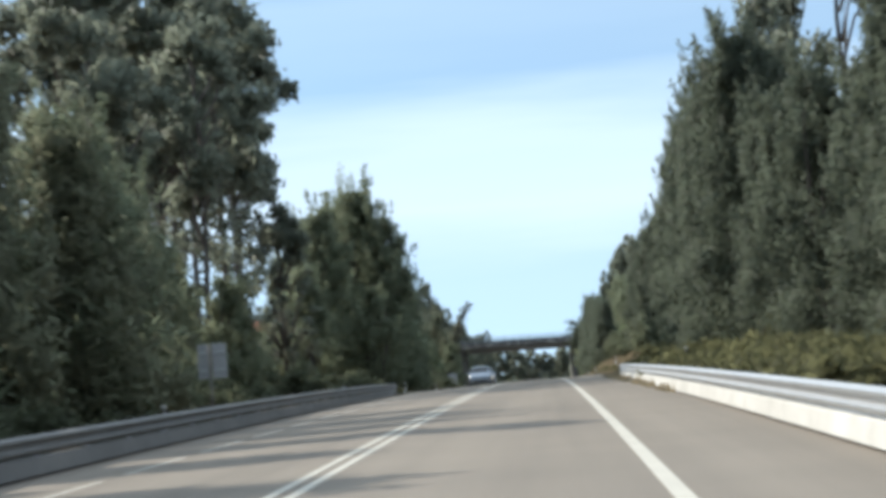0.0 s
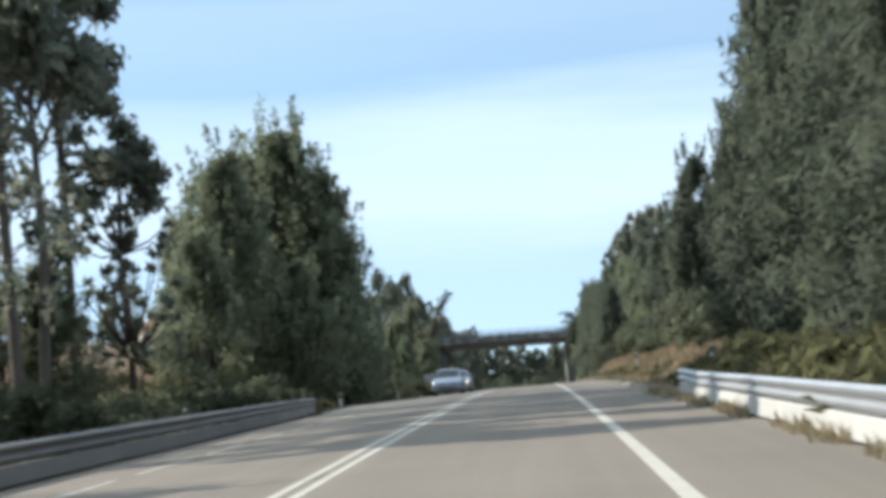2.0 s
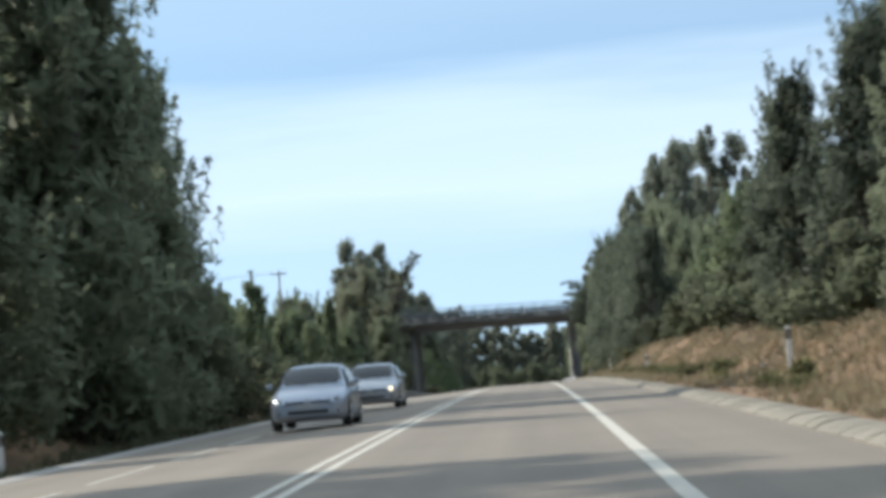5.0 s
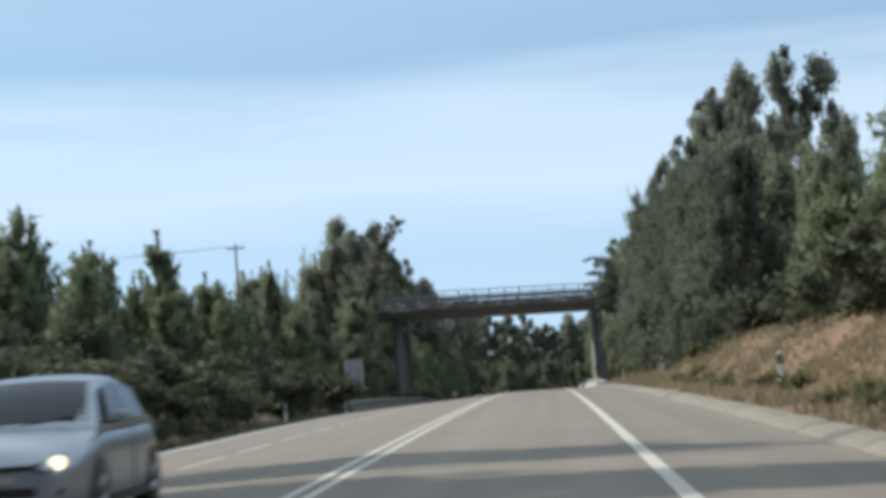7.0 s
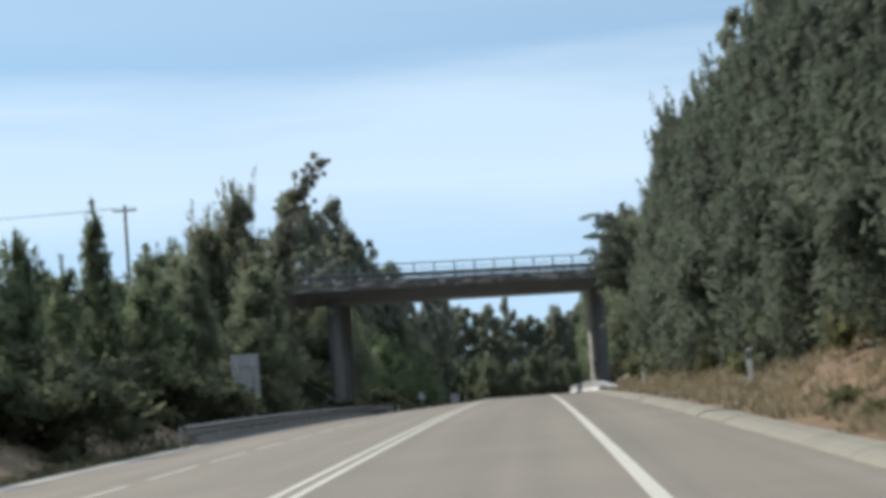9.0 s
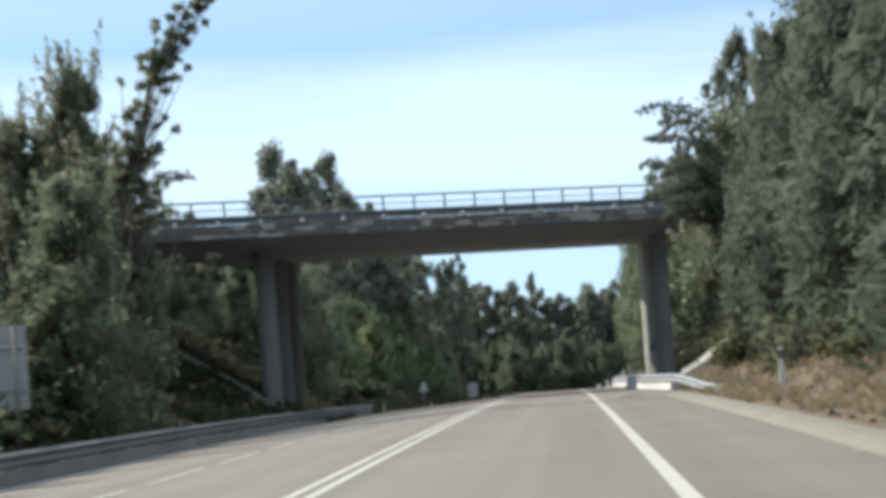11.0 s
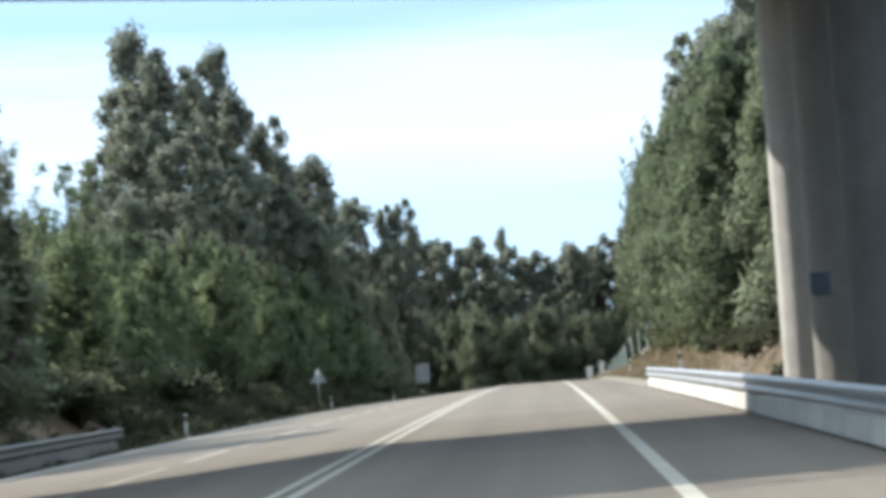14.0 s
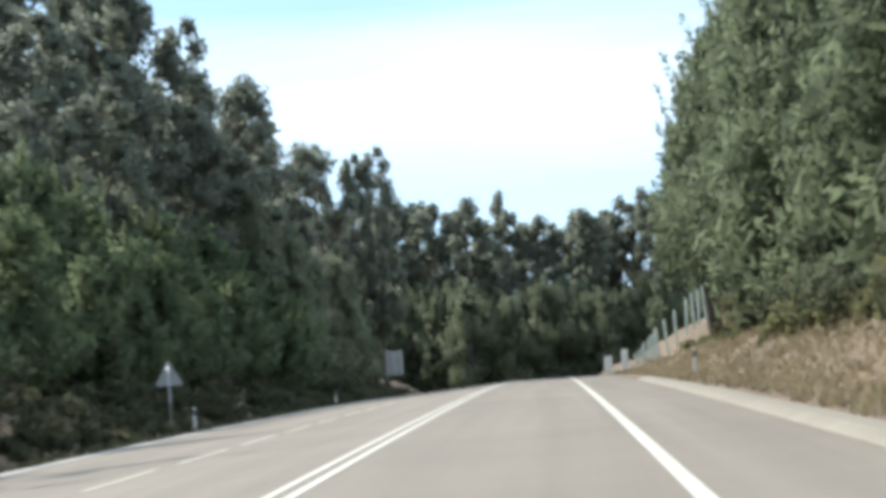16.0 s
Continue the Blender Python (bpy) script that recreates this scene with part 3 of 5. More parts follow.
def feathery(foot, label, spine, radius, branches, rng, mat):
    """A loose tree: long bent twigs (start height, way, length, rise), each set with small drooping leaves."""
    tree = thing("feathery_tree", Matrix.Translation(foot), label, "tree")
    bm = bmesh.new()
    tube(bm, spine, [radius * (1 - 0.85 * k / (len(spine) - 1)) for k in range(len(spine))], 8)
    part("trunk", bm, M_BARK, tree)
    pts, sizes, ways = [], [], []
    zs = [p[2] for p in spine]
    for z, a, length, rise in branches:
        root = Vector((float(np.interp(z, zs, [p[0] for p in spine])), float(np.interp(z, zs, [p[1] for p in spine])), z))
        out = Vector((math.cos(a), math.sin(a), 0))
        line = [root + out * (length * q) + Vector((0, 0, rise * q * (1.5 - q) * 2)) for q in (0, 0.3, 0.6, 0.85, 1.0)]
        bm = bmesh.new()
        tube(bm, line, [0.022, 0.016, 0.011, 0.007, 0.004], 5)
        part("limb", bm, M_BARK, tree)
        for k in range(int(length * 30)):
            q = 0.15 + 0.87 * (k + rng.random()) / (length * 30)
            c = root + out * (length * q) + Vector((0, 0, rise * q * (1.5 - q) * 2))
            w = 0.26 * (1.2 - q)
            c += Vector((rng.normal() * w, rng.normal() * w, rng.normal() * w - 0.04))
            pts.append(ball(rng, 5, c, (0.1, 0.1, 0.08), 0.1))
            ways.append(facing(rng, pts[-1], c))
            sizes.append(rng.uniform(0.04, 0.09, 5))
    pts, sizes, ways = np.concatenate(pts), np.concatenate(sizes), np.concatenate(ways)
    v, f = leaf_cloud(pts, sizes, rng, 0.35, 2.6, ways)
    part("crown", leaf_mesh(v, f, mat, ways), None, tree)
    return tree


ACACIAS = [acacia(11), acacia(12, r=3.0, spiky=1.3), acacia(13, r=3.8), acacia(14, r=3.2, low=0.1)]
FAR_ACACIAS = [acacia(15, r=3.4, density=0.8), acacia(16, r=3.0, density=0.8)]
EUCS = [eucalyptus(21, bare=0.54, clumps=26), eucalyptus(22, r=3.6, bare=0.3), eucalyptus(23, r=2.6, bare=0.52, clumps=24), eucalyptus(24, r=3.2, bare=0.2, clumps=36)]
FAR_EUCS = [eucalyptus(25, r=3.4, bare=0.2, clumps=26, coarse=1.25), eucalyptus(26, r=2.9, bare=0.28, clumps=22, coarse=1.25)]
FINE = [acacia(17, r=3.3, spiky=1.5), acacia(18, r=3.0, spiky=1.8), acacia(19, r=3.6, spiky=1.4)]
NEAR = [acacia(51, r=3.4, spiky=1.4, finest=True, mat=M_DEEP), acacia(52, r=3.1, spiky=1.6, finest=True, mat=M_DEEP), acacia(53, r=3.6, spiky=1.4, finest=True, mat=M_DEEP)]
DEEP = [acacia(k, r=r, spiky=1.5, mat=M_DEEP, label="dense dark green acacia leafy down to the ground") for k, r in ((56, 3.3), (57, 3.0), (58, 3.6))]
GREEN = [acacia(27, r=3.5, spiky=0.8, mat=M_GREEN, name="broadleaf_tree", label="dense mid-green broadleaf tree leafy to the ground"), acacia(28, r=3.1, spiky=1.0, mat=M_GREEN, name="broadleaf_tree", label="dense mid-green broadleaf tree leafy to the ground"), acacia(29, r=3.5, low=0.3, spiky=0.9, mat=M_GREEN, name="broadleaf_tree", label="mid-green broadleaf tree with its crown clear of the ground")]
PALE = [acacia(54, r=3.2, spiky=1.8, mat=M_PALE, label="feathery acacia with sunlight in its pale leaf colour"), acacia(55, r=3.0, spiky=2.0, mat=M_PALE, label="feathery acacia with sunlight in its pale leaf colour")]
HIGH = [acacia(20, r=3.6, low=0.34, spiky=1.8)]
YOUNG = [pine(35, r=2.6, mat=M_YOUNG, label="light green young pine in soft leaf"), pine(36, r=2.2, mat=M_YOUNG, label="light green young pine in soft leaf"), pine(37, r=3.0, mat=M_YOUNG, label="light green young pine in soft leaf")]
PINES = [pine(31, r=2.5), pine(32, r=2.1), pine(33, r=2.8), pine(34, r=1.9)]
SHRUBS = [shrub(41), shrub(42, 1.2, 1.5), shrub(43, 2.0, 1.2)]
THICKET = [shrub(k, h, r, M_THICKET, "dense dark green bush at the foot of the trees", "bush") for k, h, r in ((44, 1.6, 1.3), (45, 1.4, 1.5), (46, 2.0, 1.2))]
HEIGHT = {"a": 12.6, "n": 12.8, "h": 12.8, "m": 12.8, "g": 12.8, "l": 12.8, "k": 12.8, "b": 12.6, "e": 20.0, "f": 20.0, "p": 8.1, "y": 8.1, "s": 1.6, "d": 1.6}
KINDS = {"a": ACACIAS, "n": FINE, "h": HIGH, "m": NEAR, "g": GREEN, "l": PALE, "k": DEEP, "b": FAR_ACACIAS, "e": EUCS, "f": FAR_EUCS, "p": PINES, "y": YOUNG, "s": SHRUBS, "d": THICKET}
GROUPS = {"a": "roadside acacias", "n": "roadside acacias", "h": "roadside acacias", "m": "roadside acacias", "g": "roadside broadleaf trees", "l": "roadside acacias", "k": "roadside acacias", "b": "roadside acacias", "e": "eucalyptus stand", "f": "eucalyptus stand", "p": "young roadside pines", "y": "young roadside pines", "s": "verge shrubs", "d": "thicket bushes"}
used = set()
pick = random.Random(5)


def grow(kind, u, y, top, wide=1.0, which=None, label="", lean=0.0):
    """Plants one tree of a kind; top: the world height that it reaches."""
    src = KINDS[kind][pick.randrange(len(KINDS[kind])) if which is None else which]
    foot = spot(u, y, -0.05)
    k = max(top - foot.z, 0.5) / HEIGHT[kind]
    w = k * wide
    m = Matrix.LocRotScale(foot, Euler((lean, 0, pick.uniform(0, math.tau))), (w, w, k))
    if src in used:
        ob = copy_thing(src, m @ Matrix.Diagonal((*(1 / s for s in src.scale), 1)))
    else:
        ob = src
        ob.matrix_world = m
        used.add(src)
    return tagged(ob, label, group=GROUPS[kind])


# left of the road, before the bridge
for row in (
    ("e", -17, 45, 15, 0.9, 2), ("e", -20.5, 35, 11, 0.9, 2),
    ("n", -13.0, 62, 9.3, 1.2), ("n", -14.5, 78, 9.5, 1.1), ("n", -12.6, 92, 5.5, 1.2), ("a", -15.5, 50, 12.0, 1.1), ("a", -14.8, 57, 11.0, 1.0), ("a", -17, 104, 7, 1.2),
    ("e", -17.8, 92, 19, 1.15, 0), ("e", -14.9, 104, 18.8, 1.1, 0), ("e", -18.6, 112, 23, 1.15, 0), ("e", -16.2, 118, 23.5, 1.0, 2), ("e", -19.4, 126, 25, 1.0, 0), ("e", -21.2, 100, 21.5, 1.1, 2), ("e", -23.2, 116, 24, 1.1, 2), ("e", -16.9, 124, 23.5, 1.0, 0),
):
    grow(*row)
for row in (("e", -17.8, 134, 25, 1.0, 2), ("e", -21.2, 131, 26, 1.0, 2), ("e", -24, 138, 26, 0.9, 2), ("e", -27, 150, 28, 0.9, 0), ("e", -30.5, 157, 29, 0.9, 2)):
    grow(*row)
for k in range(11):
    y = 14 + k * 8.5
    grow("b", -17.0 - pick.uniform(0, 2.5), y, crest_z(y) + (pick.uniform(5.5, 7.5) if 52 < y < 84 else pick.uniform(10.5, 13.0)), 1.15)
for row in (("n", -17.5, 128, 6.8, 1.3, 0), ("n", -20.5, 122, 7.5, 1.3, 1), ("a", -23.5, 130, 8.0, 1.3, 2), ("a", -18.8, 112, 5.0, 1.4, 0), ("a", -22.5, 140, 7.0, 1.3, 3)):
    grow(*row)
rng = np.random.default_rng(77)
foot = spot(-15.0, 131, -0.1)
masses = [(0.3, 0, 11.9, 0.75, 330), (0.7, 0.3, 11.0, 1.0, 620), (1.3, 0, 10.0, 0.95, 560), (0.2, -0.6, 10.2, 1.1, 620), (-0.7, 0.4, 10.6, 1.0, 520), (1.0, 0.5, 9.1, 0.9, 420), (-1.2, 0, 9.4, 0.9, 320), (-0.3, 0.5, 12.8, 0.55, 170)]
for k in range(72):
    a, z = rng.uniform(0, math.tau), rng.uniform(2.6, 8.8)
    q = rng.uniform(0.3, 2.4)
    masses.append((math.cos(a) * q, math.sin(a) * q, z + q * 0.15, rng.uniform(0.18, 0.36), 26))
gum(foot, "pine_tree", "slender dark pine, dense at the top, thin below", [(0, 0, -0.3), (0.1, 0, 3), (-0.05, 0, 7), (0.1, 0, 12.4)], 0.2, masses, rng, M_EUC, (0.1, 0.24))
foot = spot(-13.3, 343.5, -0.1)
top = 13.9 - foot.z
spine = [(0, 0, -0.3), (-0.1, 0, 0.3 * top), (0.1, 0, 0.62 * top), (1.1, 0, 0.82 * top), (2.9, -0.4, top)]
masses = []
for k in range(190):
    s = rng.uniform(0.35, 1.0)
    x = float(np.interp(s, (0.3, 0.62, 0.82, 1.0), (-0.1, 0.1, 1.1, 2.9)))
    r = rng.uniform(0.14, 0.34) * (1.25 - 0.6 * s)
    masses.append((x + rng.normal() * 0.95 * (1.3 - s), rng.normal() * 0.6 * (1.3 - s), s * top + rng.normal() * 0.2, r, int(190 * r)))
gum(foot, "slender_tree", "slender leaning tree with sparse leaves", spine, 0.13, masses, rng, M_PALE, (0.07, 0.15))
for row in (
    ("n", -15.8, 199, 19.4, 1.05, 1), ("n", -14.8, 206, 16.5, 1.0, 0), ("n", -17.2, 192, 18.4, 0.95, 2), ("n", -14.0, 182, 18.9, 1.1, 1), ("n", -11.9, 180.5, 15.8, 1.05, 0), ("n", -16.2, 170, 16.0, 0.98, 0), ("a", -12.0, 191, 12.0, 1.0, 1),
    ("n", -18.4, 178, 16.0, 0.95, 2), ("n", -12.6, 171, 9.0, 1.2, 2), ("a", -12.0, 200, 7.5, 1.2, 3), ("a", -18.5, 190, 14, 0.95, 1),
    ("a", -20.8, 181, 12.5, 1.0, 0), ("a", -16.0, 184, 17.5, 0.9, 1), ("a", -10.9, 186, 8.5, 1.1, 0), ("a", -20.2, 187, 8.0, 1.0, 3), ("a", -17.0, 164, 10.5, 1.1, 2),
):
    grow(*row)
for k in range(26):
    y = 204 + k * 5.6 + pick.uniform(-1.5, 1.5)
    grow("p", -15.2 - pick.uniform(0, 2.5), y, crest_z(y) + pick.uniform(4.8, 7.4), 1.05)
    grow("p", -20.0 - pick.uniform(0, 3.0), y + 2.5, crest_z(y) + pick.uniform(6.6, 10.2), 0.85)
    if k % 2 and y > 246:
        grow("b", -26 - pick.uniform(0, 5), y, crest_z(y) + pick.uniform(6, 8.5), 1.1)
grow("p", -21.7, 297, 10.5, 0.9, 1)
grow("p", -16.4, 306.7, 8.8, 0.6, 3)
for row in (
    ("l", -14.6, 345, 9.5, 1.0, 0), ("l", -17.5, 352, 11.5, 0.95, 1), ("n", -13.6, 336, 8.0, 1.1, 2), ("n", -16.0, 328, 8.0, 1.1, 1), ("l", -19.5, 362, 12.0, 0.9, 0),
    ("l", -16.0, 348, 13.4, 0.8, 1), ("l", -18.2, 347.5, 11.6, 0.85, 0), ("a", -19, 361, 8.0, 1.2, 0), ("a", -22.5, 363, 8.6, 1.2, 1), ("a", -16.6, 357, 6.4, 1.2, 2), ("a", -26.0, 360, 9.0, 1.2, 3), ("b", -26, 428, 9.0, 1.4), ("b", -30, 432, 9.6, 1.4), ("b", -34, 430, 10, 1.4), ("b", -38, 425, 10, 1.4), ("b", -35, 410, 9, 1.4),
    ("a", -16.0, 403, 9.0, 1.3, 2), ("a", -18.8, 407, 10.0, 1.3, 0), ("a", -21.5, 401, 10.5, 1.3, 1), ("a", -24.5, 405, 12, 1.3, 3), ("a", -28, 402, 13, 1.3, 0), ("a", -15.6, 413, 6.8, 1.3, 1), ("a", -19.5, 416, 8.2, 1.2, 2), ("a", -23.5, 415, 8.6, 1.2, 3), ("a", -31.5, 409, 14, 1.3, 1),
    ("e", -26.0, 540, 22.8, 0.8, 2),
    ("e", -33.4, 538, 28.8, 0.66, 1), ("e", -31.6, 534, 26.5, 0.9, 3), ("e", -29.0, 552, 28.8, 0.62, 0), ("e", -30.2, 549, 26.5, 0.8, 3), ("e", -27.0, 546, 24.0, 0.8, 3), ("e", -24.5, 555, 21.9, 0.75, 3), ("e", -35.5, 541, 23.5, 0.9, 3), ("e", -25.5, 560, 19.5, 0.9, 3),
):
    grow(*row)

# left of the road, past the bridge
for k in range(17):
    y = 424 + k * 7.2 + pick.uniform(-2, 2)
    grow("y", -15.4 - pick.uniform(0, 2.0), y, crest_z(y) + pick.uniform(5.0, 8.0), 1.1)
    low = steps(((424, -2.6), (450, -2.2), (490, 0)), y)
    grow("y", -18.6 - pick.uniform(0, 2.5), y + 3, crest_z(y) + low + pick.uniform(8.5, 11.5), 1.0)
    grow("p", -22.0 - pick.uniform(0, 3), y + 2, crest_z(y) + low + pick.uniform(10, 12.5), 1.1)
    grow("b", -25 - pick.uniform(0, 4), y, crest_z(y) + low + pick.uniform(10, 13.5), 1.1)
# bushes and a far line of trees on the dry field
for k in range(30):
    u, y = pick.uniform(-27, -16.5), pick.uniform(142, 196)
    grow("s", u, y, ground_z(u, y) + pick.uniform(0.8, 1.8), 1.4)
for k in range(10):
    grow("b", -64 + k * 2.3, 300 + pick.uniform(-8, 8), 12.6 + pick.uniform(-1.2, 1.0), 1.0)
for row in (
    ("e", -27, 496, 11.5, 1.3, 3), ("e", -30, 505, 13.0, 1.3, 3), ("e", -26.0, 516, 17.0, 1.15, 3), ("e", -29.5, 522, 20, 1.15, 3), ("e", -23.8, 532, 16.5, 1.1, 3), ("e", -24.8, 526, 14.0, 1.25, 3), ("e", -22.0, 546, 14.5, 1.2, 3), ("e", -20.6, 556, 12.5, 1.2, 3), ("e", -21.6, 574, 14.0, 1.2, 3),
    ("e", -22.0, 566, 18.5, 1.0, 1), ("e", -24, 585, 18.5, 1.0, 3), ("e", -20.5, 600, 16.0, 1.0, 1),
    ("e", -22.8, 624, 18.0, 0.65, 3), ("e", -16.4, 624, 17.3, 0.7, 3), ("e", -18.6, 622, 16.6, 0.6, 3),
):
    grow(*row)
for k in range(16):
    y = 548 + k * 6
    grow("b", -17 - pick.uniform(0, 6), y, crest_z(y) + pick.uniform(10, 15), 1.0)
    grow("f", -21 - pick.uniform(0, 9), y + 3, crest_z(y) + pick.uniform(17, 22), 1.0)

rng = np.random.default_rng(78)
for u, y, top in ((-22.5, 436, 11.5), (-25.5, 444, 12.5), (-20.0, 446, 9.0)):
    foot = spot(u, y, -0.1)
    h = top - foot.z
    masses = [(rng.normal() * 0.8, rng.normal() * 0.8, h * rng.uniform(0.45, 1.0), rng.uniform(0.3, 0.6), 44) for k in range(44)]
    gum(foot, "feathery_tree", "thin feathery tree with light open foliage", [(0, 0, -0.3), (0.1, 0, h * 0.4), (0, 0.1, h * 0.95)], 0.09, masses, rng, M_YOUNG, (0.07, 0.15))

# the wood that closes the far end of the road
for k in range(34):
    u = -22 + k * 1.55
    y = 668 + pick.uniform(-8, 8)
    grow("f", u, y, steps(((-22, 14.5), (-12, 13.4), (-8, 12.4), (-4, 10.8), (4, 10.2), (12, 12.2), (30, 14)), u) + pick.uniform(-1.0, 0.8), 1.0)
    grow("b", u, y - 14, steps(((-22, 4.0), (0, 1.5), (30, 5)), u) + pick.uniform(-1.5, 1.5), 1.2)
    if k % 2:
        grow("f", u * 1.3, y + 30, 8.2 + pick.uniform(-1.5, 1.0), 1.1)
grow("e", -4.6, 700, 16.2, 0.55, 2, "tall umbrella-topped tree standing above the far wood")
grow("e", 6.0, 736, 14.2, 0.7, 1)
grow("e", 11.0, 730, 13.2, 0.7, 3)

# right of the road, before the bridge
for k in range(18):
    y = 28 + k * 5.6
    grow("m" if k > 1 else "n", 8.9 + pick.uniform(-0.5, 0.9), y, crest_z(y) + steps(((28, 9), (50, 9), (60, 8.2), (68, 9.4), (76, 12.0), (85, 12.8), (100, 14.2), (118, 15.0), (120, 10.6), (128, 10.2)), y) + pick.uniform(-1.6, 1.9), 1.0)
    if k % 2 == 0:
        grow("b", 13.2 + pick.uniform(-0.6, 2), y + 3, crest_z(y) + pick.uniform(10.5, 14.0), 0.95)
    if k % 2 == 1:
        grow("e", 15.0 + pick.uniform(-1.5, 3), y, crest_z(y) + steps(((92, 18), (98, 11), (114, 11), (120, 18)), y) + pick.uniform(0, 6), 0.85, (0, 2, 1)[k % 3])
for row in (
    ("k", 9.3, 157, 11.8, 0.95, 1), ("k", 11.0, 158, 11.2, 0.95, 0), ("k", 9.8, 176, 9.8, 1.05, 2), ("k", 9.6, 190, 10.2, 1.05, 1), ("k", 11.8, 184, 11.4, 1.05, 0), ("k", 11.0, 204, 11.0, 1.05, 0), ("a", 9.4, 167, 9.0, 0.8, 1), ("a", 10.2, 163, 8.0, 0.9, 0), ("a", 12.2, 150, 11.0, 0.8, 3), ("a", 10.4, 138, 10.0, 0.9, 2), ("a", 13.5, 166, 9.5, 0.9, 2), ("a", 14.5, 152, 12.5, 0.8, 1),
    ("p", 13.0, 214, 8.2, 1.1, 0), ("p", 12.0, 224, 7.2, 1.2, 2), ("p", 14.5, 231, 10.2, 1.0, 1), ("p", 11.6, 238, 6.5, 1.2, 2), ("p", 13.2, 246, 8.0, 1.1, 0), ("p", 16.5, 222, 10.8, 1.0, 3), ("p", 11.6, 229, 9.2, 1.2, 2), ("p", 12.8, 236, 9.8, 1.2, 0), ("p", 11.0, 243, 7.0, 1.3, 2),
):
    grow(*row)
for k in range(10):
    y = 172 + k * 6.8
    grow("a", 12.5 + pick.uniform(0, 2), y, crest_z(y) + pick.uniform(5.2, 7.0), 1.25)
    grow("b", 17 + pick.uniform(0, 2), y + 2, crest_z(y) + pick.uniform(6.5, 9), 1.2)
for k in range(22):
    y = 250 + k * 5.7
    grow("k", steps(((250, 8.0), (320, 8.3), (350, 8.6), (360, 9.6), (376, 10.6)), y) + pick.uniform(-0.3, 0.6), y, steps(((250, 9.6), (265, 10.2), (311, 12.4), (340, 11.0), (358, 9.5), (376, 10.5)), y) + pick.uniform(-0.8, 0.8), 0.9)
    grow("b", 12.0 + pick.uniform(-0.3, 1.5), y + 3, steps(((250, 9.5), (270, 11), (311, 15), (376, 13.5)), y) + pick.uniform(-1, 1), 1.0)
for row in (
    ("e", 13.0, 318, 19.4, 0.62, 3), ("e", 15.3, 316, 20.4, 0.62, 1), ("e", 17.9, 319, 22.0, 0.6, 3), ("e", 20.4, 318, 21.0, 0.6, 1), ("e", 22.5, 321, 17.5, 0.7, 3), ("e", 14.3, 322, 18.0, 0.8, 3), ("e", 19.2, 324, 18.0, 0.8, 1),
    ("e", 10.8, 312, 15.6, 0.7, 3), ("e", 16.5, 338, 22.0, 0.7, 3), ("e", 18.5, 352, 24.0, 0.7, 1), ("e", 17.0, 368, 24.5, 0.7, 3), ("a", 12.8, 262, 9.8, 1.0, 1), ("a", 14.5, 246, 9.0, 1.0, 2),
):
    grow(*row)

for row in (("h", 8.2, 357, 10.4, 1.1), ("h", 9.0, 365, 10.6, 1.1), ("h", 10.6, 371, 11.0, 1.0)):
    grow(*row)

# right of the road, past the bridge
for k in range(14):
    y = 412 + k * 9.5
    grow("g" if k != 1 else "n", steps(((412, 8.8), (459, 8.5), (478, 9.0), (553, 11.2), (600, 12.6)), y) + pick.uniform(-0.2, 0.6), y, steps(((412, 11), (460, 12), (478, 13), (553, 14.5), (600, 14.5)), y) + pick.uniform(-0.8, 0.8), 0.98, 2 if k > 8 else k % 2)
    grow("e", 12.6 + pick.uniform(-0.4, 1.5), y + 3, steps(((412, 13.5), (440, 15), (500, 18.5), (600, 16)), y) + pick.uniform(-1.2, 1.5), 0.95, (1, 3)[k % 2])
    grow("f", 19 + pick.uniform(0, 3), y + 5, steps(((412, 16), (450, 19), (600, 18)), y) + pick.uniform(-1.5, 1.5), 1.0)
grow("e", 18.2, 470, 29.0, 0.62, 2)
grow("e", 20.6, 466, 28.4, 0.62, 2)

# ---- guard rails ----
W_BEAM = ((0.0, 0.335), (0.02, 0.345), (0.085, 0.385), (0.085, 0.425), (0.02, 0.47), (0.02, 0.505), (0.085, 0.55), (0.085, 0.59), (0.02, 0.63), (0.0, 0.64),
          (-0.012, 0.632), (0.006, 0.618), (0.07, 0.583), (0.07, 0.557), (0.004, 0.51), (0.004, 0.465), (0.07, 0.418), (0.07, 0.392), (0.004, 0.355), (-0.012, 0.343))


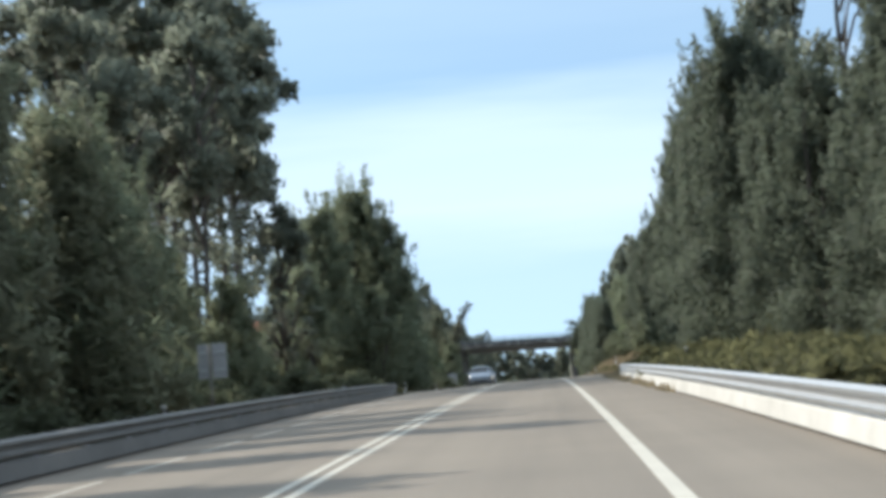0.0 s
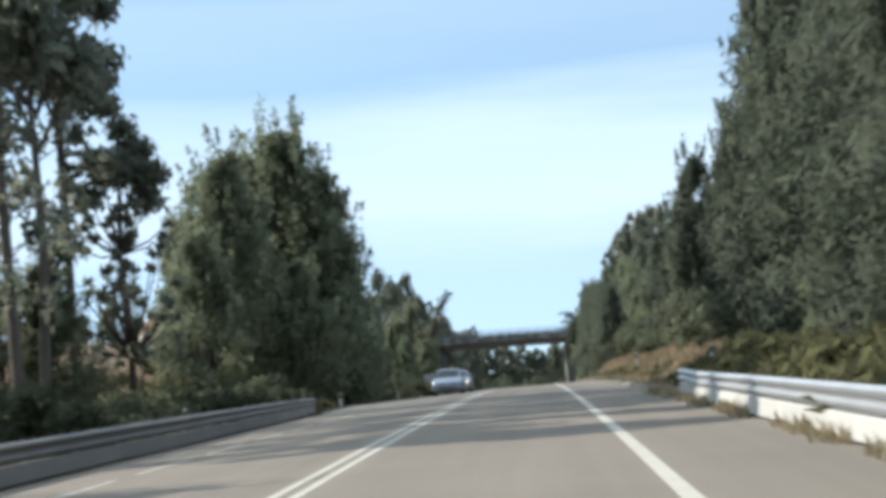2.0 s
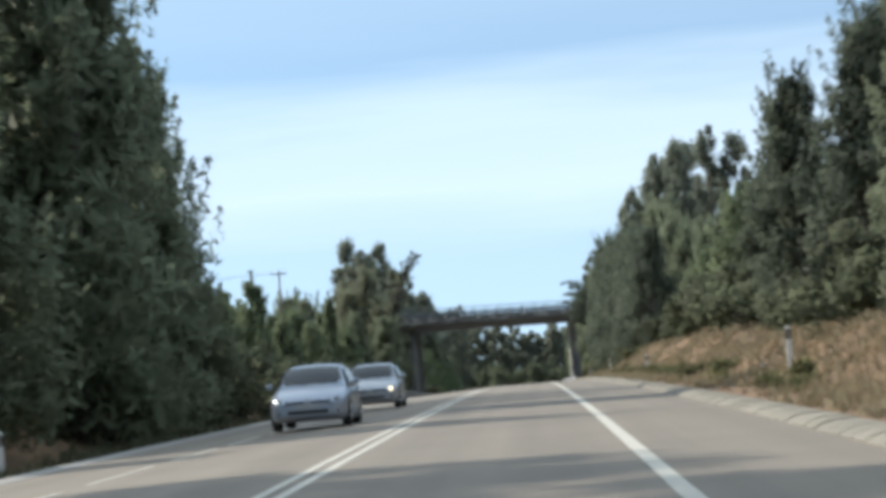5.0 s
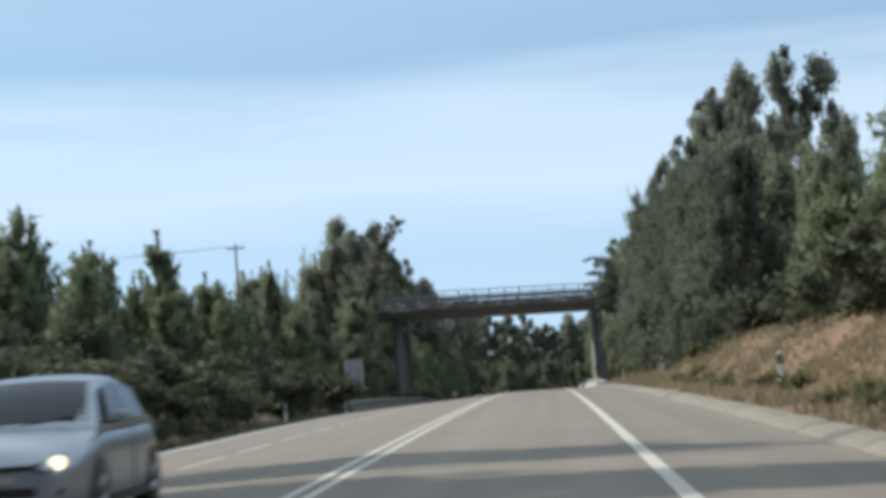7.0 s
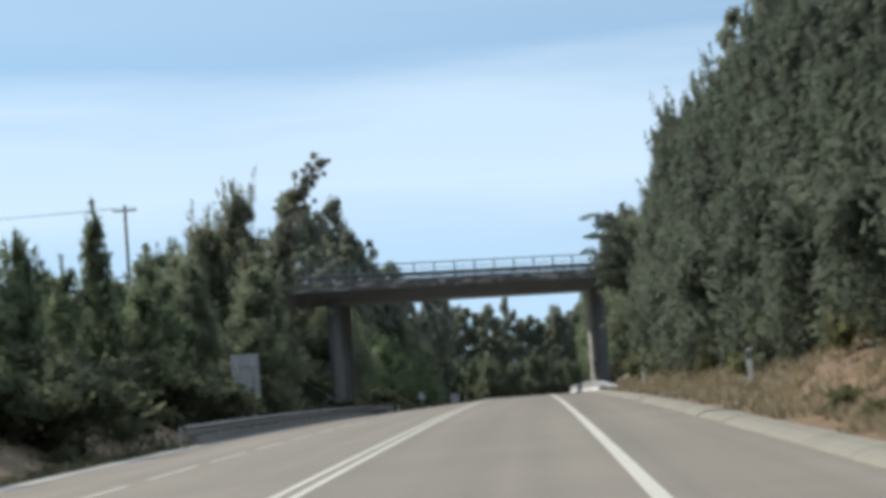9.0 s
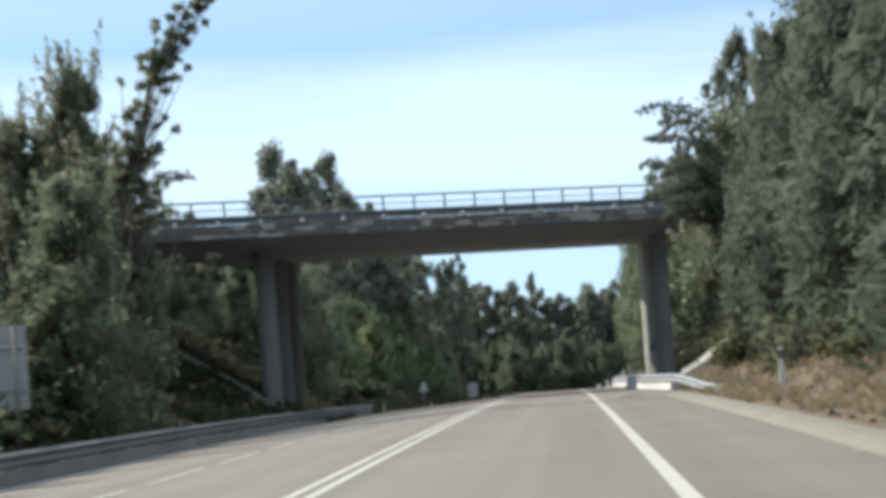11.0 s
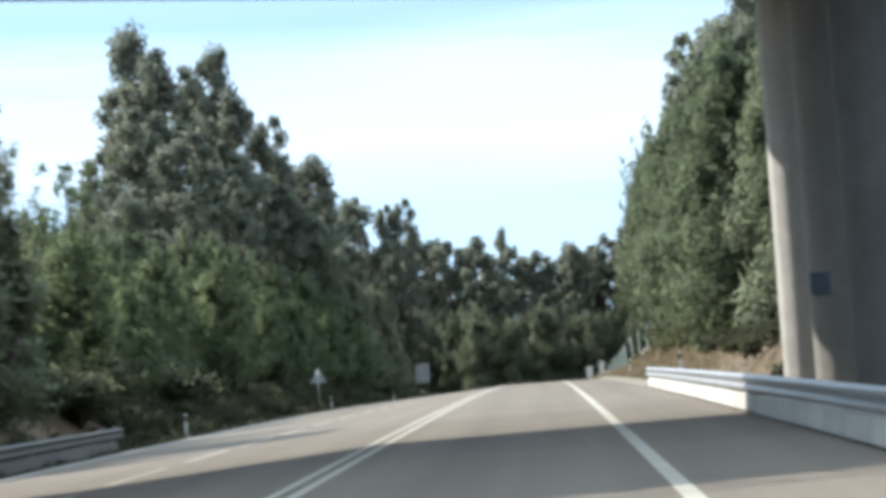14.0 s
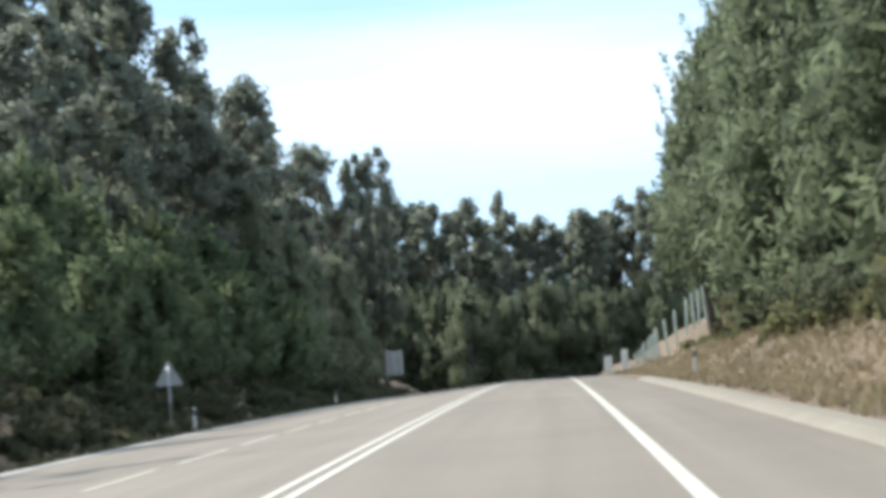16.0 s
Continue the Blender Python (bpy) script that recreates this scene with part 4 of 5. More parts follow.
def guard_rail(line, y0, y1, plinth0, plinth1, side, label, plinth_mat, drop=lambda y: 0.0, height=1.0, steel=M_STEEL):
    """A corrugated steel beam on posts over a concrete plinth; line gives u at y, side -1 faces a road to its left."""
    mid = (y0 + y1) / 2
    rail = thing("guard_rail", Matrix.Translation(on_road(line(mid), mid)), label, "guard rail", "guard rails")
    inv = rail.matrix_world.inverted()

    def here(u, y, z):
        return inv @ on_road(u, y, z)

    ribbon("beam", lambda y: [(line(y) + side * d, z * height - drop(y)) for d, z in W_BEAM], span(y0, y1, 2.0), steel, rail, here)
    for y in span(plinth0, plinth1, 4.0)[:-1]:
        u, b = line(y + 2), 0.31 * height
        ribbon("plinth", lambda yy: [(line(yy) + side * 0.02, -0.1), (line(yy) + side * 0.02, 0.035), (line(yy) + side * 0.1, 0.04), (line(yy) + side * 0.065, b - 0.02), (line(yy) + side * 0.045, b), (line(yy) - side * 0.12, b), (line(yy) - side * 0.15, -0.1)],
               [y + 0.015, y + 2.0, y + 3.985], plinth_mat, rail, here)
    bm = bmesh.new()
    box(bm, (-0.05, -0.03, -0.3), (0.05, 0.03, 0.62 * height), 0.008)
    post = None
    for y in span(y0 + 0.6, y1 - 0.4, 4.0):
        at = Matrix.Translation(inv @ on_road(line(y) - side * 0.2 if y < plinth0 or y > plinth1 else line(y) - side * 0.07, y, -drop(y)))
        if post is None:
            post = part("post", bm, M_STEEL, rail)
            post.matrix_basis = at
        else:
            post2 = new("post", post.data)
            post2.parent = rail
            post2.matrix_basis = at
    return rail


guard_rail(lambda y: 4.1 + 0.35 * smooth(92, 106, y), -60, 105.2, -60, 104.5, -1, "galvanised guard rail on a white concrete plinth", M_WHITE)
guard_rail(lambda y: steps(((340, 5.9), (347, 5.3), (354, 4.7), (360, 4.28), (366, 4.14), (440, 4.1)), y), 340.4, 421.5, 352.6, 420.6, -1,
           "galvanised guard rail with a flared end, under the bridge", M_WHITE, lambda y: 0.42 * (1 - smooth(341, 353, y)))
# left rails face away from the sun; their shade is in the material colours
guard_rail(lambda y: steps(((-60, -7.55), (100, -7.6), (120, -8.1), (142, -9.1)), y), -60, 142, -60, 141, 1, "guard rail and grey concrete plinth in a dark shade-side tone", M_DARKCON, height=1.08, steel=M_OLDSTEEL)
guard_rail(lambda y: steps(((288, -10.2), (320, -10.4), (370, -11.0), (414, -12.0)), y), 288, 414, 290, 413, 1, "guard rail and concrete plinth in a dark shade-side tone", M_DARKCON, height=1.08, steel=M_OLDSTEEL)


# ---- overpass ----
SKEW = 0.447
DECK = Matrix.Translation((0, 377.6, 0)) @ Matrix.Rotation(SKEW, 4, "Z")
bridge = thing("overpass", DECK, "long grey concrete road overpass with steel railings", "bridge")
bm = bmesh.new()
box(bm, (-52, 0.2, 7.22), (40, 14.1, 7.6))
part("deck", bm, M_BRIDGE, bridge)
bm = bmesh.new()
ring = [(0.9, 7.22), (4.1, 6.36), (10.9, 6.36), (13.2, 7.22)]
va = [bm.verts.new((-52, q, z)) for q, z in ring]
vb = [bm.verts.new((40, q, z)) for q, z in ring]
for i in range(4):
    bm.faces.new((va[i], va[(i + 1) % 4], vb[(i + 1) % 4], vb[i]))
bm.faces.new(va)
bm.faces.new(vb)
part("box_girder", bm, M_GIRDER, bridge)
for q in (0.0, 14.1):
    for k in range(23):
        bm = bmesh.new()
        p = -52 + k * 4
        box(bm, (p + 0.012, q - 0.18, 7.06), (p + 3.988, q + 0.3, 7.7), 0.03)
        part("edge_beam", bm, M_EDGE, bridge, "stained precast edge beam" if k == 0 else "")
stain = random.Random(61)
for k in range(64):
    p, z, w, h = stain.uniform(-28, 16), stain.choice((stain.uniform(7.08, 7.2), stain.uniform(7.25, 7.68))), stain.uniform(0.08, 0.3) + 0.9 * stain.random() ** 3, stain.uniform(0.03, 0.16)
    bm = bmesh.new()
    edge = [(p + math.copysign(abs(math.cos(a)) ** 0.45, math.cos(a)) * w * stain.uniform(0.7, 1.1), min(max(z + math.copysign(abs(math.sin(a)) ** 0.45, math.sin(a)) * h * stain.uniform(0.6, 1.2), 7.08), 7.68)) for a in [i * math.tau / 9 for i in range(9)]]
    front = [bm.verts.new((a, -0.187, b)) for a, b in edge]
    back = [bm.verts.new((a, -0.178, b)) for a, b in edge]
    bm.faces.new(front)
    for i in range(9):
        bm.faces.new((front[i], back[i], back[(i + 1) % 9], front[(i + 1) % 9]))
    part("lime_crust", bm, M_CONCRETE, bridge, "pale lime crust on the edge beam" if k == 0 else "")
bm = bmesh.new()
box(bm, (-0.04, -0.025, 7.66), (0.04, 0.025, 8.77), 0.008)
rail_post = part("railing_post", bm, M_DARKSTEEL, bridge)
rail_post.matrix_basis = Matrix.Translation((-50.91, 0.05, 0))
for q in (0.05, 14.1):
    for k in range(58):
        if q > 1 or k:
            ob = new("railing_post", rail_post.data)
            ob.parent = bridge
            ob.matrix_basis = Matrix.Translation((-50.91 + 1.578 * k, q, 0))
    for z, r, nm in ((8.77, 0.045, "top_rail"), (8.42, 0.02, "middle_rail")):
        bm = bmesh.new()
        tube(bm, [(-51.2, q, z), (39, q, z)], [r, r], 8)
        part(nm, bm, M_DARKSTEEL, bridge)
    bm = bmesh.new()
    d = 0.9 if q < 1 else -0.9
    pr = [(q + d + x * (1 if d < 0 else -1), 7.88 + (z - 0.335) * 1.0) for x, z in W_BEAM]
    va = [bm.verts.new((-51, a, b)) for a, b in pr]
    vb = [bm.verts.new((39, a, b)) for a, b in pr]
    for i in range(len(pr)):
        bm.faces.new((va[i], va[(i + 1) % len(pr)], vb[(i + 1) % len(pr)], vb[i]))
    part("crash_beam", bm, M_DARKSTEEL, bridge)
    for k in range(23):
        bm = bmesh.new()
        box(bm, (-50 + 4 * k - 0.05, q + d * 0.93 - 0.05, 7.55), (-50 + 4 * k + 0.05, q + d * 0.93 + 0.05, 8.1), 0.008)
        part("crash_beam_post", bm, M_DARKSTEEL, bridge)
# bright steel feet of the crash beam along the edge
bm = bmesh.new()
box(bm, (-0.06, -0.2, 7.69), (0.06, 0.02, 7.9), 0.01)
foot = part("bracket", bm, M_STEEL, bridge)
foot.matrix_basis = Matrix.Translation((-49.28, 0, 0))
for k in range(1, 44):
    ob = new("bracket", foot.data)
    ob.parent = bridge
    ob.matrix_basis = Matrix.Translation((-49.28 + 2.045 * k, 0, 0))
# fine pickets below the middle rail of both railings
for q in (0.05, 14.1):
    bm = bmesh.new()
    for k in range(440):
        box(bm, (-40 + 0.164 * k, q - 0.006, 7.68), (-40 + 0.164 * k + 0.012, q + 0.006, 8.42))
    part("picket_infill", bm, M_OLDSTEEL, bridge, kind="stuff")
dinv = DECK.inverted()
for x, y in ((-13.5, 374.8), (-13.5, 379.3), (-13.5, 383.8), (5.75, 384.6), (5.6, 388.4), (5.45, 392.1)):
    foot = ground_z(x - axis_x(y), y) - 0.6
    bm = bmesh.new()
    ring = [(math.cos(a) * r, math.sin(a) * r) for a, r in [(math.pi / 8 + k * math.pi / 4, 0.5) for k in range(8)]]
    lo = [bm.verts.new(dinv @ Vector((x + a * 1.04, y + b * 1.04, foot))) for a, b in ring]
    hi = [bm.verts.new(dinv @ Vector((x + a, y + b, 7.3))) for a, b in ring]
    for i in range(8):
        bm.faces.new((lo[i], lo[(i + 1) % 8], hi[(i + 1) % 8], hi[i]))
    bmesh.ops.bevel(bm, geom=[e for e in bm.edges if abs(e.verts[0].co.z - e.verts[1].co.z) > 2], offset=0.13, segments=3, affect="EDGES", profile=0.5)
    # near columns coloured dark for deck shade, far ones pale for the sun on them
    part("column", bm, M_WHITE if y > 391 else M_CONCRETE if y > 386 else M_PIER, bridge, "concrete column in a pale sunlit tone" if y > 386 else "")
bm = bmesh.new()
p = dinv @ Vector((5.25, 387.9, 0.65))
box(bm, p - Vector((0.2, 0.03, 0.2)), p + Vector((0.2, 0.03, 0.2)), 0.01)
M_BLUE = material("faded_blue_enamel", (0.09, 0.13, 0.18), (0.06, 0.08, 0.11), 0.5, bump=0.02)
part("plate", bm, M_BLUE, bridge, "small faded blue plate")


def coping(pts, width, label, lean=0.1):
    """A concrete strip laid up a slope."""
    bm = bmesh.new()
    rows = []
    for i, p in enumerate(pts):
        a, b = pts[max(i - 1, 0)], pts[min(i + 1, len(pts) - 1)]
        s = Vector((b[0] - a[0], b[1] - a[1], 0)).normalized().cross(Vector((0, 0, 1))) * width / 2
        q = Vector(p)
        near, far = (0.06, 0.06 + lean) if (q - s).y < (q + s).y else (0.06 + lean, 0.06)
        rows.append([bm.verts.new(q - s + Vector((0, 0, near))), bm.verts.new(q + s + Vector((0, 0, far))), bm.verts.new(q + s - Vector((0, 0, 0.4))), bm.verts.new(q - s - Vector((0, 0, 0.4)))])
    for r, t in zip(rows, rows[1:]):
        for k in range(4):
            bm.faces.new((r[k], r[(k + 1) % 4], t[(k + 1) % 4], t[k]))
    bm.faces.new(rows[0])
    bm.faces.new(rows[-1])
    # sun and shade are put into the colour: white right strips, dark left ones
    return tagged(part("slope_coping", bm, M_WHITE if lean > 0.15 else M_DARKCON), label, "coping", "bridge slope copings", "structure")


for y, w in ((395.0, 0.42), (397.4, 0.2)):
    coping([tuple(spot(u, y, 0.02)) for u in span(7.5, 15.6, 0.9)], w, "concrete strip in a pale sunlit tone laid up the bridge slope", 0.3 if w > 0.3 else 0.16)
for y, u0, u1 in ((374.0, 12.2, 18.6), (393.4, 12.0, 15.4)):
    coping([tuple(spot(-u, y, 0.2)) for u in span(u0, u1, 0.8)], 0.17, "concrete strip in a dark shade tone laid up the bridge slope", 0.05)


# ---- marker posts and signs ----
def delineator(u, y):
    foot = spot(u, y, -0.05)
    ob = thing("delineator_post", Matrix.Translation(foot), "white roadside marker post with a black band", "marker post", "marker posts")
    if not hasattr(delineator, "meshes"):
        bm = bmesh.new()
        box(bm, (-0.06, -0.045, 0), (0.06, 0.045, 0.72), 0.018)
        a = part("shaft", bm, M_POSTWHITE, ob)
        bm = bmesh.new()
        box(bm, (-0.063, -0.048, 0.715), (0.063, 0.048, 0.93), 0.018)
        b = part("band", bm, M_BLACK, ob)
        bm = bmesh.new()
        box(bm, (-0.06, -0.045, 0.925), (0.06, 0.045, 1.0), 0.018)
        c = part("cap", bm, M_POSTWHITE, ob)
        bm = bmesh.new()
        box(bm, (-0.025, -0.056, 0.74), (0.025, -0.046, 0.9), 0.004)
        d = part("reflector", bm, M_REFLECTOR, b)
        delineator.meshes = [("shaft", a.data), ("band", b.data), ("cap", c.data), ("reflector", d.data)]
        return ob
    band = None
    for nm, me in delineator.meshes:
        o = new(nm, me)
        o.parent = band if nm == "reflector" else ob
        band = o if nm == "band" else band
    return ob


for y in (57, 110, 163.4, 216, 268, 321, 428, 481, 530):
    delineator(steps(((0, -9.2), (130, -9.6), (163, -9.9), (216, -10.2), (268, -11.2), (321, -12.2), (428, -12.4), (481, -12.4), (560, -12.0)), y), y)
for y in (80, 115, 168.4, 218.8, 275, 323.7, 430, 476):
    delineator(steps(((80, 6.0), (168, 6.3), (218.8, 5.85), (275, 6.24), (324, 6.02), (476, 5.6)), y), y)


def sign_back(u, y, w, z0, z1, legs, label, split=False):
    c = spot(u, y)
    ob = thing("traffic_sign", Matrix.Translation(c), label, "road sign", "road signs seen from behind")
    for k, (a, b) in enumerate(((-w / 2, -0.11), (0.01, w / 2)) if split else ((-w / 2, w / 2),)):
        bm = bmesh.new()
        box(bm, (a, -0.02, z0 - c.z), (b, 0.02, z1 - c.z), 0.012)
        pan = part("panel", bm, M_SIGNBACK, ob)
        for f in (0.25, 0.75):
            bm = bmesh.new()
            zz = z0 - c.z + (z1 - z0) * f
            box(bm, (a + 0.04, -0.055, zz - 0.03), (b - 0.04, -0.022, zz + 0.03), 0.006)
            part("stiffener", bm, M_STEEL, pan)
    for x in legs:
        bm = bmesh.new()
        tube(bm, [(x, -0.09, -0.3), (x, -0.09, z1 - c.z - 0.05)], [0.04, 0.04], 8)
        part("leg", bm, M_OLDSTEEL, ob)
    return ob


sign_back(-13.1, 325, 1.35, 0.42, 2.52, (-0.38, 0.38), "grey back of a tall direction sign on two legs")
sign_back(-9.1, 64.0, 0.88, 0.2, 1.24, (-0.05,), "grey backs of two small paired sign panels", True)
sign_back(-13.9, 604, 1.6, -5.85, -3.6, (-0.4, 0.4), "grey back of a distant road sign")
c = spot(-12.9, 479)
tri = thing("warning_sign", Matrix.Translation(c), "grey back of a triangular warning sign on one leg", "road sign", "road signs seen from behind")
bm = bmesh.new()
zc = -2.36 - c.z
ring = [(-0.5, zc + 0.04), (-0.46, zc), (0.46, zc), (0.5, zc + 0.04), (0.04, zc + 0.86), (-0.04, zc + 0.86)]
va = [bm.verts.new((a, -0.015, b)) for a, b in ring]
vb = [bm.verts.new((a, 0.015, b)) for a, b in ring]
bm.faces.new(va)
bm.faces.new(vb)
for i in range(6):
    bm.faces.new((va[i], va[(i + 1) % 6], vb[(i + 1) % 6], vb[i]))
part("panel", bm, M_SIGNBACK, tri)
bm = bmesh.new()
tube(bm, [(0, -0.05, -0.3), (0, -0.05, zc + 0.7)], [0.035, 0.035], 8)
part("leg", bm, M_STEEL, tri)

# white boards and a pale fence climbing the bank on the right, far on
for u, y, w, h in ((4.85, 562, 0.6, 1.25), (6.0, 560, 0.5, 1.5)):
    c = spot(u, y)
    ob = thing("marker_board", Matrix.Translation(c), "plain white upright marker board", "marker board", "far marker boards")
    bm = bmesh.new()
    box(bm, (-w / 2, -0.03, 0.1), (w / 2, 0.03, h), 0.02)
    part("board", bm, M_POSTWHITE, ob)
    bm = bmesh.new()
    tube(bm, [(0, 0.06, -0.3), (0, 0.06, h - 0.1)], [0.03, 0.03], 6)
    part("leg", bm, M_STEEL, ob)
rg_fence = random.Random(17)
fence = thing("slat_fence", Matrix.Translation(spot(9.0, 556)), "pale greenish-white fence of upright boards stepping up the bank", "fence")
finv = fence.matrix_world.inverted()
bm = bmesh.new()
box(bm, (-0.09, -0.04, -1.2), (0.09, 0.04, 1.4), 0.02)
M_PALEGREEN = material("pale_green_paint", (0.6, 0.66, 0.58), (0.42, 0.5, 0.42), 0.7, grain=8, blotch=1.5, bump=0.1, obj=0.2)
first = None
for u in [6.6 + 0.24 * k for k in range(8)] + [8.9, 9.6, 10.4, 10.9, 11.3, 11.75, 12.2, 12.6]:
    p = finv @ Vector((axis_x(556) + u, 556, steps(((6.2, -6.0), (8.2, -3.9), (10.7, -1.7), (12.6, -0.5)), u)))
    if first is None:
        first = part("board", bm, M_PALEGREEN, fence)
        ob = first
    else:
        ob = new("board", first.data)
        ob.parent = fence
    ob.matrix_basis = Matrix.Translation(p) @ Matrix.Rotation(rg_fence.uniform(-0.08, 0.08), 4, "Y")

# wooden pole with an arm and cables, behind the pines
c = spot(-29.4, 384)
pole = thing("utility_pole", Matrix.Translation(c), "weathered wooden utility pole with a short cross-arm", "utility pole")
bm = bmesh.new()
tube(bm, [(0, 0, -0.6), (0, 0, 15.3 - c.z)], [0.17, 0.11], 10)
part("shaft", bm, M_WOOD, pole)
bm = bmesh.new()
box(bm, (-0.9, -0.06, 14.8 - c.z), (0.9, 0.06, 14.95 - c.z), 0.015)
part("cross_arm", bm, M_WOOD, pole)
for x in (-0.8, 0, 0.8):
    bm = bmesh.new()
    tube(bm, [(x, 0, 14.95 - c.z), (x, 0, 15.15 - c.z)], [0.05, 0.035], 8)
    part("insulator", bm, M_POSTWHITE, pole)
for x in (-0.8, 0.8):
    bm = bmesh.new()
    a, b = c + Vector((x, 0, 15.1 - c.z)), Vector((c.x - 45 + x, c.y - 30, 14.2))
    pts = [a.lerp(b, t) - Vector((0, 0, 3.2 * t * (1 - t))) for t in span(0, 1, 0.1)]
    tube(bm, pts, [0.018] * len(pts), 5)
    tagged(part("power_cable", bm, M_DARKSTEEL), "thin dark power cable strung from the wooden pole", "cable", "power cables")


# ---- house behind the trees ----
c = spot(-28.4, 231)
house = thing("house", Matrix.Translation(c) @ Matrix.Rotation(0.25, 4, "Z"), "low rendered house with a red tiled roof", "house")
eave, ridge = 7.45 - c.z, 8.75 - c.z
bm = bmesh.new()
box(bm, (-4.2, -3.2, -0.5), (4.2, 3.2, eave), 0.02)
part("wall", bm, M_WALL, house)
bm = bmesh.new()
v = [bm.verts.new(p) for p in ((-4.7, -3.7, eave - 0.1), (4.7, -3.7, eave - 0.1), (4.7, 3.7, eave - 0.1), (-4.7, 3.7, eave - 0.1), (-2.4, 0, ridge), (2.4, 0, ridge))]
for f in ((0, 1, 5, 4), (1, 2, 5), (2, 3, 4, 5), (3, 0, 4), (3, 2, 1, 0)):
    bm.faces.new([v[i] for i in f])
roof = part("roof", bm, M_ROOF, house)
for k in range(24):
    x = -4.5 + k * 0.385
    t = min(abs(x) - 2.4, 2.3) / 2.3 if abs(x) > 2.4 else 0.0
    bm = bmesh.new()
    tube(bm, [(x, -3.72, eave - 0.05), (x, -3.7 * t - 0.02, eave - 0.05 + (ridge - eave + 0.05) * (1 - t))], [0.09, 0.08], 6)
    part("tile_row", bm, M_ROOF, roof)
for x in (-2.4, 0, 2.4):
    bm = bmesh.new()
    box(bm, (x - 0.5, -3.23, eave - 2.2), (x + 0.5, -3.18, eave - 0.9), 0.01)
    win = part("window", bm, M_GLASS, house)
    bm = bmesh.new()
    box(bm, (x - 0.6, -3.3, eave - 2.32), (x + 0.6, -3.16, eave - 2.2), 0.01)
    part("sill", bm, M_CONCRETE, win)


# ---- cars ----
def loft(bm, rings):
    rows = [[bm.verts.new(p) for p in r] for r in rings]
    for r, t in zip(rows, rows[1:]):
        for k in range(len(r)):
            bm.faces.new((r[k], r[(k + 1) % len(r)], t[(k + 1) % len(r)], t[k])).smooth = True
    bm.faces.new(rows[0])
    bm.faces.new(rows[-1])
    return bm


def eased(pairs, y):
    """A smooth curve through pairs of (y, value)."""
    xs, vs = [p[0] for p in pairs], [p[1] for p in pairs]
    if y <= xs[0] or y >= xs[-1]:
        return vs[0] if y <= xs[0] else vs[-1]
    i = max(k for k in range(len(xs) - 1) if xs[k] <= y)
    slope = [(vs[min(k + 1, len(xs) - 1)] - vs[max(k - 1, 0)]) / (xs[min(k + 1, len(xs) - 1)] - xs[max(k - 1, 0)]) for k in (i, i + 1)]
    h = xs[i + 1] - xs[i]
    t = (y - xs[i]) / h
    return (2 * t ** 3 - 3 * t * t + 1) * vs[i] + (t ** 3 - 2 * t * t + t) * h * slope[0] + (3 * t * t - 2 * t ** 3) * vs[i + 1] + (t ** 3 - t * t) * h * slope[1]


CAR_W = ((0.0, 0.60), (0.06, 0.74), (0.2, 0.83), (0.45, 0.875), (0.9, 0.895), (2.2, 0.9), (3.4, 0.895), (3.9, 0.85), (4.15, 0.77), (4.22, 0.66))
CAR_LOW = ((0.0, 0.34), (0.1, 0.24), (0.4, 0.19), (3.6, 0.19), (4.0, 0.26), (4.22, 0.4))
CAR_TOP = ((0.0, 0.60), (0.08, 0.70), (0.25, 0.785), (0.6, 0.865), (1.05, 0.94), (1.4, 0.955), (2.6, 0.96), (3.5, 0.985), (3.95, 0.96), (4.15, 0.86), (4.22, 0.78))
ROOF_Z = ((1.0, 0.95), (1.3, 1.13), (1.6, 1.285), (1.9, 1.4), (2.2, 1.45), (2.7, 1.46), (3.2, 1.43), (3.6, 1.36), (3.9, 1.2), (4.1, 0.97))
ROOF_W = ((1.0, 0.74), (1.5, 0.665), (1.9, 0.6), (2.4, 0.585), (3.3, 0.575), (3.8, 0.58), (4.1, 0.64))


